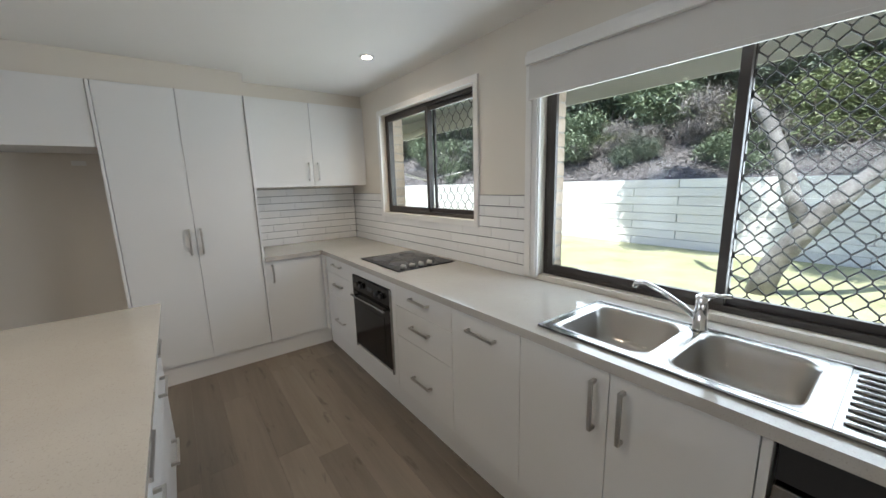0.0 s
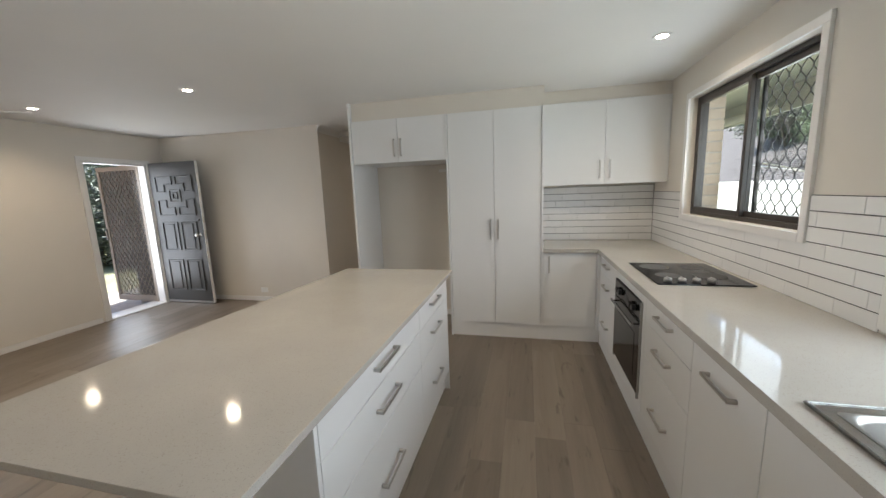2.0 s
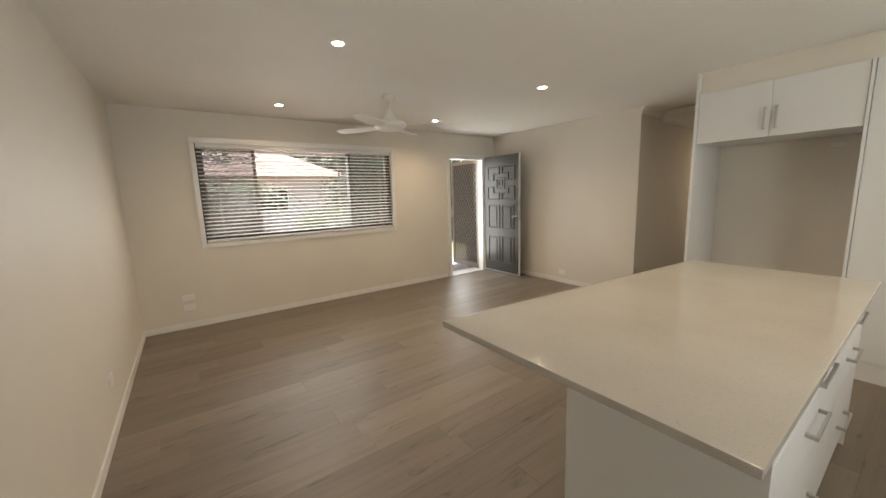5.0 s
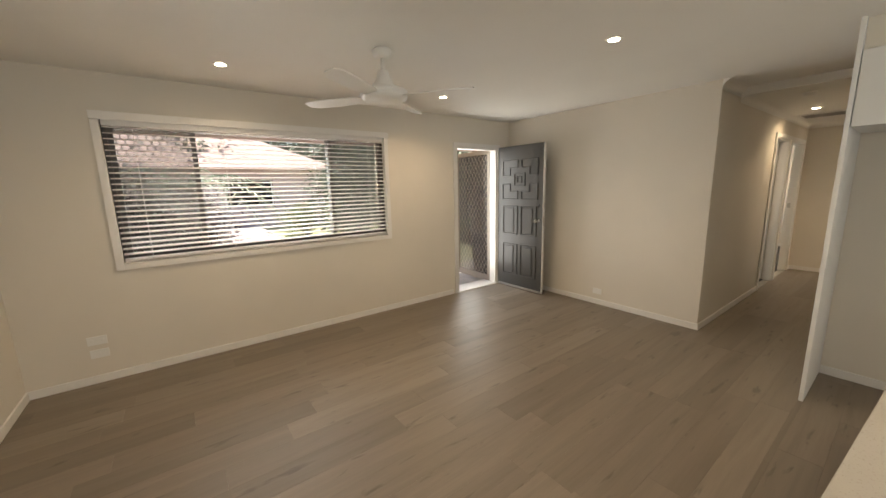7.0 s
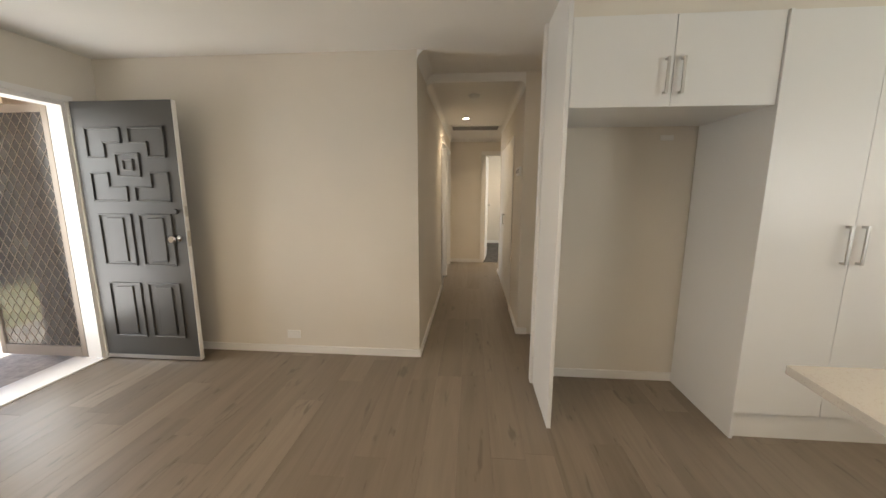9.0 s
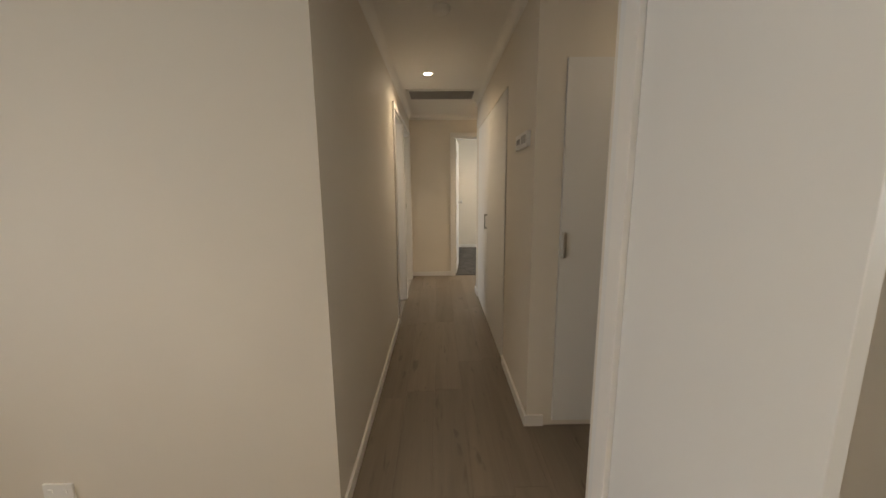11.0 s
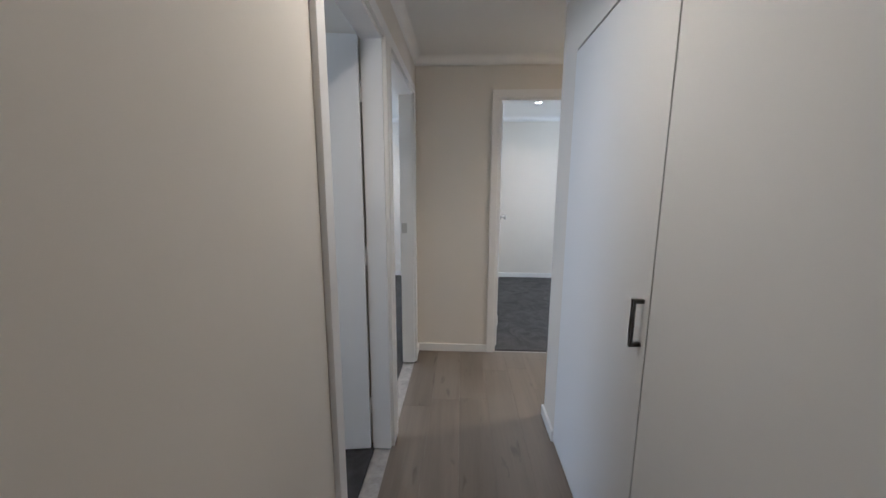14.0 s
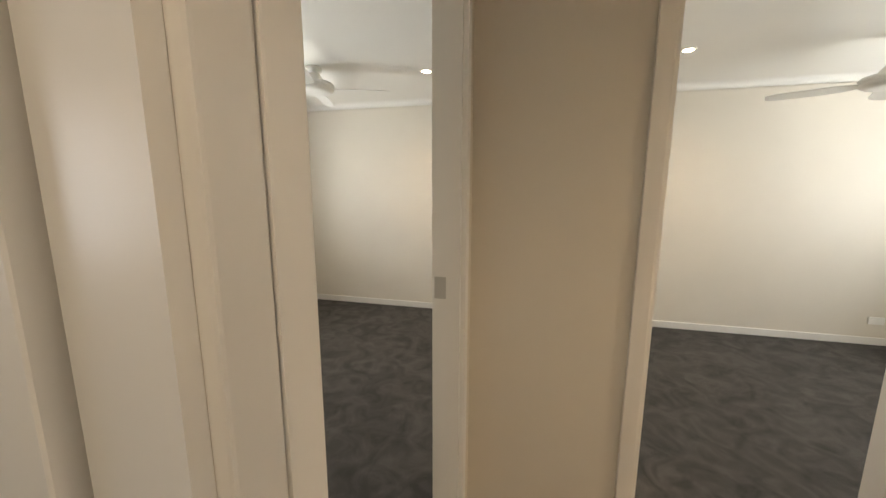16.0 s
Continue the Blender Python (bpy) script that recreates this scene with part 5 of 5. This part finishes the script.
def far_house(x, y):
    ob = thing("neighbour_house", x, y, -0.3, "pinkish rendered neighbouring house with a faded terracotta roof", "house")
    part("wall", pierced("y", y - 7, y + 7, x - 0.3, x, -0.3, 2.6, [(y - 5.5, y - 2.7, -0.3, 2.0), (y - 1.2, y + 0.6, 0.8, 2.0), (y + 2.6, y + 4.6, 0.8, 2.0)]), pink_render, ob)
    part("garage_door", boxes(((x - 0.25, y - 5.5, -0.3), (x - 0.2, y - 2.7, 2.0))), plastic_white, ob)
    for a, b in ((y - 1.2, y + 0.6), (y + 2.6, y + 4.6)):
        w = part("window", boxes(((x - 0.2, a, 0.8), (x - 0.15, a + 0.05, 2.0)), ((x - 0.2, b - 0.05, 0.8), (x - 0.15, b, 2.0)), ((x - 0.2, a + 0.05, 0.8), (x - 0.15, b - 0.05, 0.85)), ((x - 0.2, a + 0.05, 1.95), (x - 0.15, b - 0.05, 2.0))), plastic_white, ob)
        part("pane", boxes(((x - 0.19, a + 0.05, 0.85), (x - 0.17, b - 0.05, 1.95))), black_glass, w)
    bm = bmesh.new()
    pts = [(x + 0.7, y - 7.7, 2.5), (x + 0.7, y + 7.7, 2.5), (x - 7.7, y + 7.7, 2.5), (x - 7.7, y - 7.7, 2.5), (x - 3.5, y - 3.5, 4.6), (x - 3.5, y + 3.5, 4.6)]
    v = [bm.verts.new(p) for p in pts]
    for f in ((0, 1, 5, 4), (1, 2, 5), (2, 3, 4, 5), (3, 0, 4), (3, 2, 1, 0)):
        bm.faces.new([v[i] for i in f])
    part("roof", bm, pink_roof, ob)


far_house(-21.5, -4.0)
far_house(-24.0, 12.5)


def palm(x, y, h, turn):
    ob = thing("palm_tree", x, y, -0.3, "small palm tree with arching fronds in the front garden", "palm tree")
    bm = bmesh.new()
    limb(bm, [(x, y, -0.4), (x + 0.05, y, h * 0.5), (x + 0.02, y + 0.05, h)], 0.13, 0.09)
    part("trunk", bm, dark_bark, ob)
    for k in range(13):
        a = turn + k * 2.4
        rise = 0.9 - 0.1 * (k % 5)
        bm = bmesh.new()
        pts = [Vector((x + r * math.cos(a), y + r * math.sin(a), h + rise * r - 0.62 * r * r)) for r in [0.12 * i for i in range(15)]]
        tube(bm, pts, [0.014] * 8 + [0.008] * 7, 5)
        s = Vector((-math.sin(a), math.cos(a), 0))
        for i in range(2, 15):
            for sg in (-1, 1):
                p = pts[i]
                q = p + s * sg * (0.42 - 0.016 * i) + Vector((math.cos(a) * 0.16, math.sin(a) * 0.16, -0.14))
                w = Vector((math.cos(a), math.sin(a), 0)) * 0.018
                vs = [bm.verts.new(p - w), bm.verts.new(p + w), bm.verts.new(q)]
                bm.faces.new(vs)
        part("frond", bm, leaf_green, ob)


palm(-10.6, -3.1, 1.55, 0.3)
palm(-14.5, 3.4, 2.2, 1.0)
for x, y, s, kd in ((-9.6, -4.3, 1.3, "mauve_shaded"), (-9.5, -3.5, 1.0, "mauve_shaded"), (-12.8, 5.4, 1.0, "light"), (-10.0, -4.6, 1.2, "mauve_shaded"), (-10.6, -5.9, 1.1, "broad"), (-11.5, -7.2, 1.4, "dense"), (-13.8, -6.5, 1.6, "dense"), (-15.0, 2.0, 1.6, "dense"), (-14.2, 4.6, 1.8, "dense"), (-16.5, 0.6, 1.0, "light"), (-12.2, 5.9, 1.5, "dense"), (-13.4, 7.2, 2.0, "broad"), (-11.6, 4.4, 0.7, "light")):
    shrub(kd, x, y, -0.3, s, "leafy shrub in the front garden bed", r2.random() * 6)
for k in range(9):
    x, y = -27 - r2.random() * 3, -13 + k * 4.2
    shrub("dense", x, y, -0.3, 3.2 + r2.random(), "large dark tree beyond the neighbouring house", r2.random() * 6)
# Hedge whose brownish crowns carry shade in their leaf colour.
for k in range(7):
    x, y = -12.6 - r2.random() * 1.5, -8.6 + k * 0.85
    shrub(("mauve_shaded", "broad", "mauve_shaded")[k % 3], x, y, -0.3, 1.0 + 0.5 * r2.random(), "hedge shrub beside the driveway in green and shade-dark leaves", r2.random() * 6)
setting("garden_bed", boxes(((-14, -9, -0.3), (-8.9, -7.6, -0.2))), mulch_ground, "mulched front garden bed", "garden bed")

# ---- floor boards, tiles and bricks ----


def board_mesh(name, w, l, h, material, ease=0.0012):
    """A flat piece with eased upper edges, its low corner at the origin."""
    v = [(0, 0, -h), (w, 0, -h), (w, l, -h), (0, l, -h), (0, 0, -ease), (w, 0, -ease), (w, l, -ease), (0, l, -ease), (ease, ease, 0), (w - ease, ease, 0), (w - ease, l - ease, 0), (ease, l - ease, 0)]
    f = [(8, 9, 10, 11)] + [(a + i, a + (i + 1) % 4, a + 4 + (i + 1) % 4, a + 4 + i) for a in (0, 4) for i in range(4)]
    me = bpy.data.meshes.new(name)
    me.from_pydata(v, [], f)
    me.materials.append(material)
    return me


floor = tagged(thing("floor", -3.3, -1.7, 0, "grey-brown oak vinyl plank floor with fine bevelled joints", "floor"), kind="structure")
stock = {}
PW, PL = 0.182, 1.22
r3 = random.Random(11)


def lay_row(x0, x1, y0, y1, start):
    y = y0 - start
    while y < y1:
        a, b = max(y, y0), min(y + PL, y1)
        if b - a > 0.02:
            key = (round(x1 - x0, 4), round(b - a, 4))
            if key not in stock:
                stock[key] = board_mesh("plank", x1 - x0 - 0.0004, b - a - 0.0004, 0.010, planks, 0.0006)
            p = new("plank", stock[key])
            p.matrix_basis = pose(x0, a, 0)
            adopt(p, floor)
        y += PL


def lay(x0, x1, y0, y1, origin):
    k = math.floor((x0 - origin) / PW)
    while origin + k * PW < x1 - 1e-6:
        a, b = max(x0, origin + k * PW), min(x1, origin + (k + 1) * PW)
        if b - a > 0.01:
            lay_row(a, b, y0, y1, r3.random() * PL)
        k += 1


lay(-6.58, -3.96, -4.36, 0.84, -3.96)
lay(-3.96, -3.078, -4.36, 4.925, -3.96)
lay(-3.078, -0.57, -4.36, 0.62, -3.96)
lay(-3.078, -1.6, 0.62, 1.41, -3.96)
lay(-3.078, -1.6, 4.075, 4.925, -3.96)

TH = 0.0718
splash = tagged(thing("splashback", -0.3, 0.3, CT, "white glazed long subway tiles with grey grout", "splashback"), kind="structure")
part("grout_bed", boxes(((-1.127, 0.613, CT), (-0.006, 0.619, CT + 8 * TH)), ((-0.006, -1.915, CT), (-0.001, 0.613, CT + 4 * TH)), ((-0.006, -0.075, CT + 4 * TH), (-0.001, 0.613, CT + 7 * TH)), ((-0.006, -1.915, CT + 4 * TH), (-0.001, -1.515, CT + 7 * TH))), grout, splash)
tstock = {}


def tile(length):
    key = round(length, 3)
    if key not in tstock:
        tstock[key] = board_mesh("tile", length - 0.0015, TH - 0.0048, 0.006, tiles, 0.0015)
    return tstock[key]


def tile_row(a0, a1, start, put):
    a = a0 - start
    while a < a1:
        lo, hi = max(a, a0), min(a + 0.30, a1)
        if hi - lo > 0.012:
            t = new("tile", tile(hi - lo))
            t.matrix_basis = put(lo, hi)
            adopt(t, splash)
        a += 0.30


for row in range(8):
    z = CT + row * TH + 0.001
    tile_row(-1.127, -0.010, (0.0, 0.15, 0.08, 0.22)[row % 4], lambda a, b, z=z: pose(a, 0.609, z, 90, 0, 0))
    if row < 7:
        spans = [(-1.915, 0.608)] if row < 4 else [(-1.915, -1.515), (-0.075, 0.608)]
        for s0, s1 in spans:
            tile_row(s0, s1, (0.1, 0.25, 0.18, 0.02)[row % 4], lambda a, b, z=z: Matrix(((0, 0, -1, -0.010), (-1, 0, 0, b - 0.0025), (0, 1, 0, z), (0, 0, 0, 1))))

outer = bpy.data.objects["wall_kitchen_outer"]
bme = None
for hole in (W1, W2):
    z = hole[2] - 0.02
    while z < hole[3]:
        if bme is None:
            b = part("brick", boxes(((0.112, -0.006, 0.0), (0.252, 0.0, 0.076)), bevel=0.003), cream_brick)
            bme = b.data
        else:
            b = new("brick", bme)
        b.matrix_basis = pose(0, hole[1] + 0.02, z)
        adopt(b, outer)
        z += 0.086
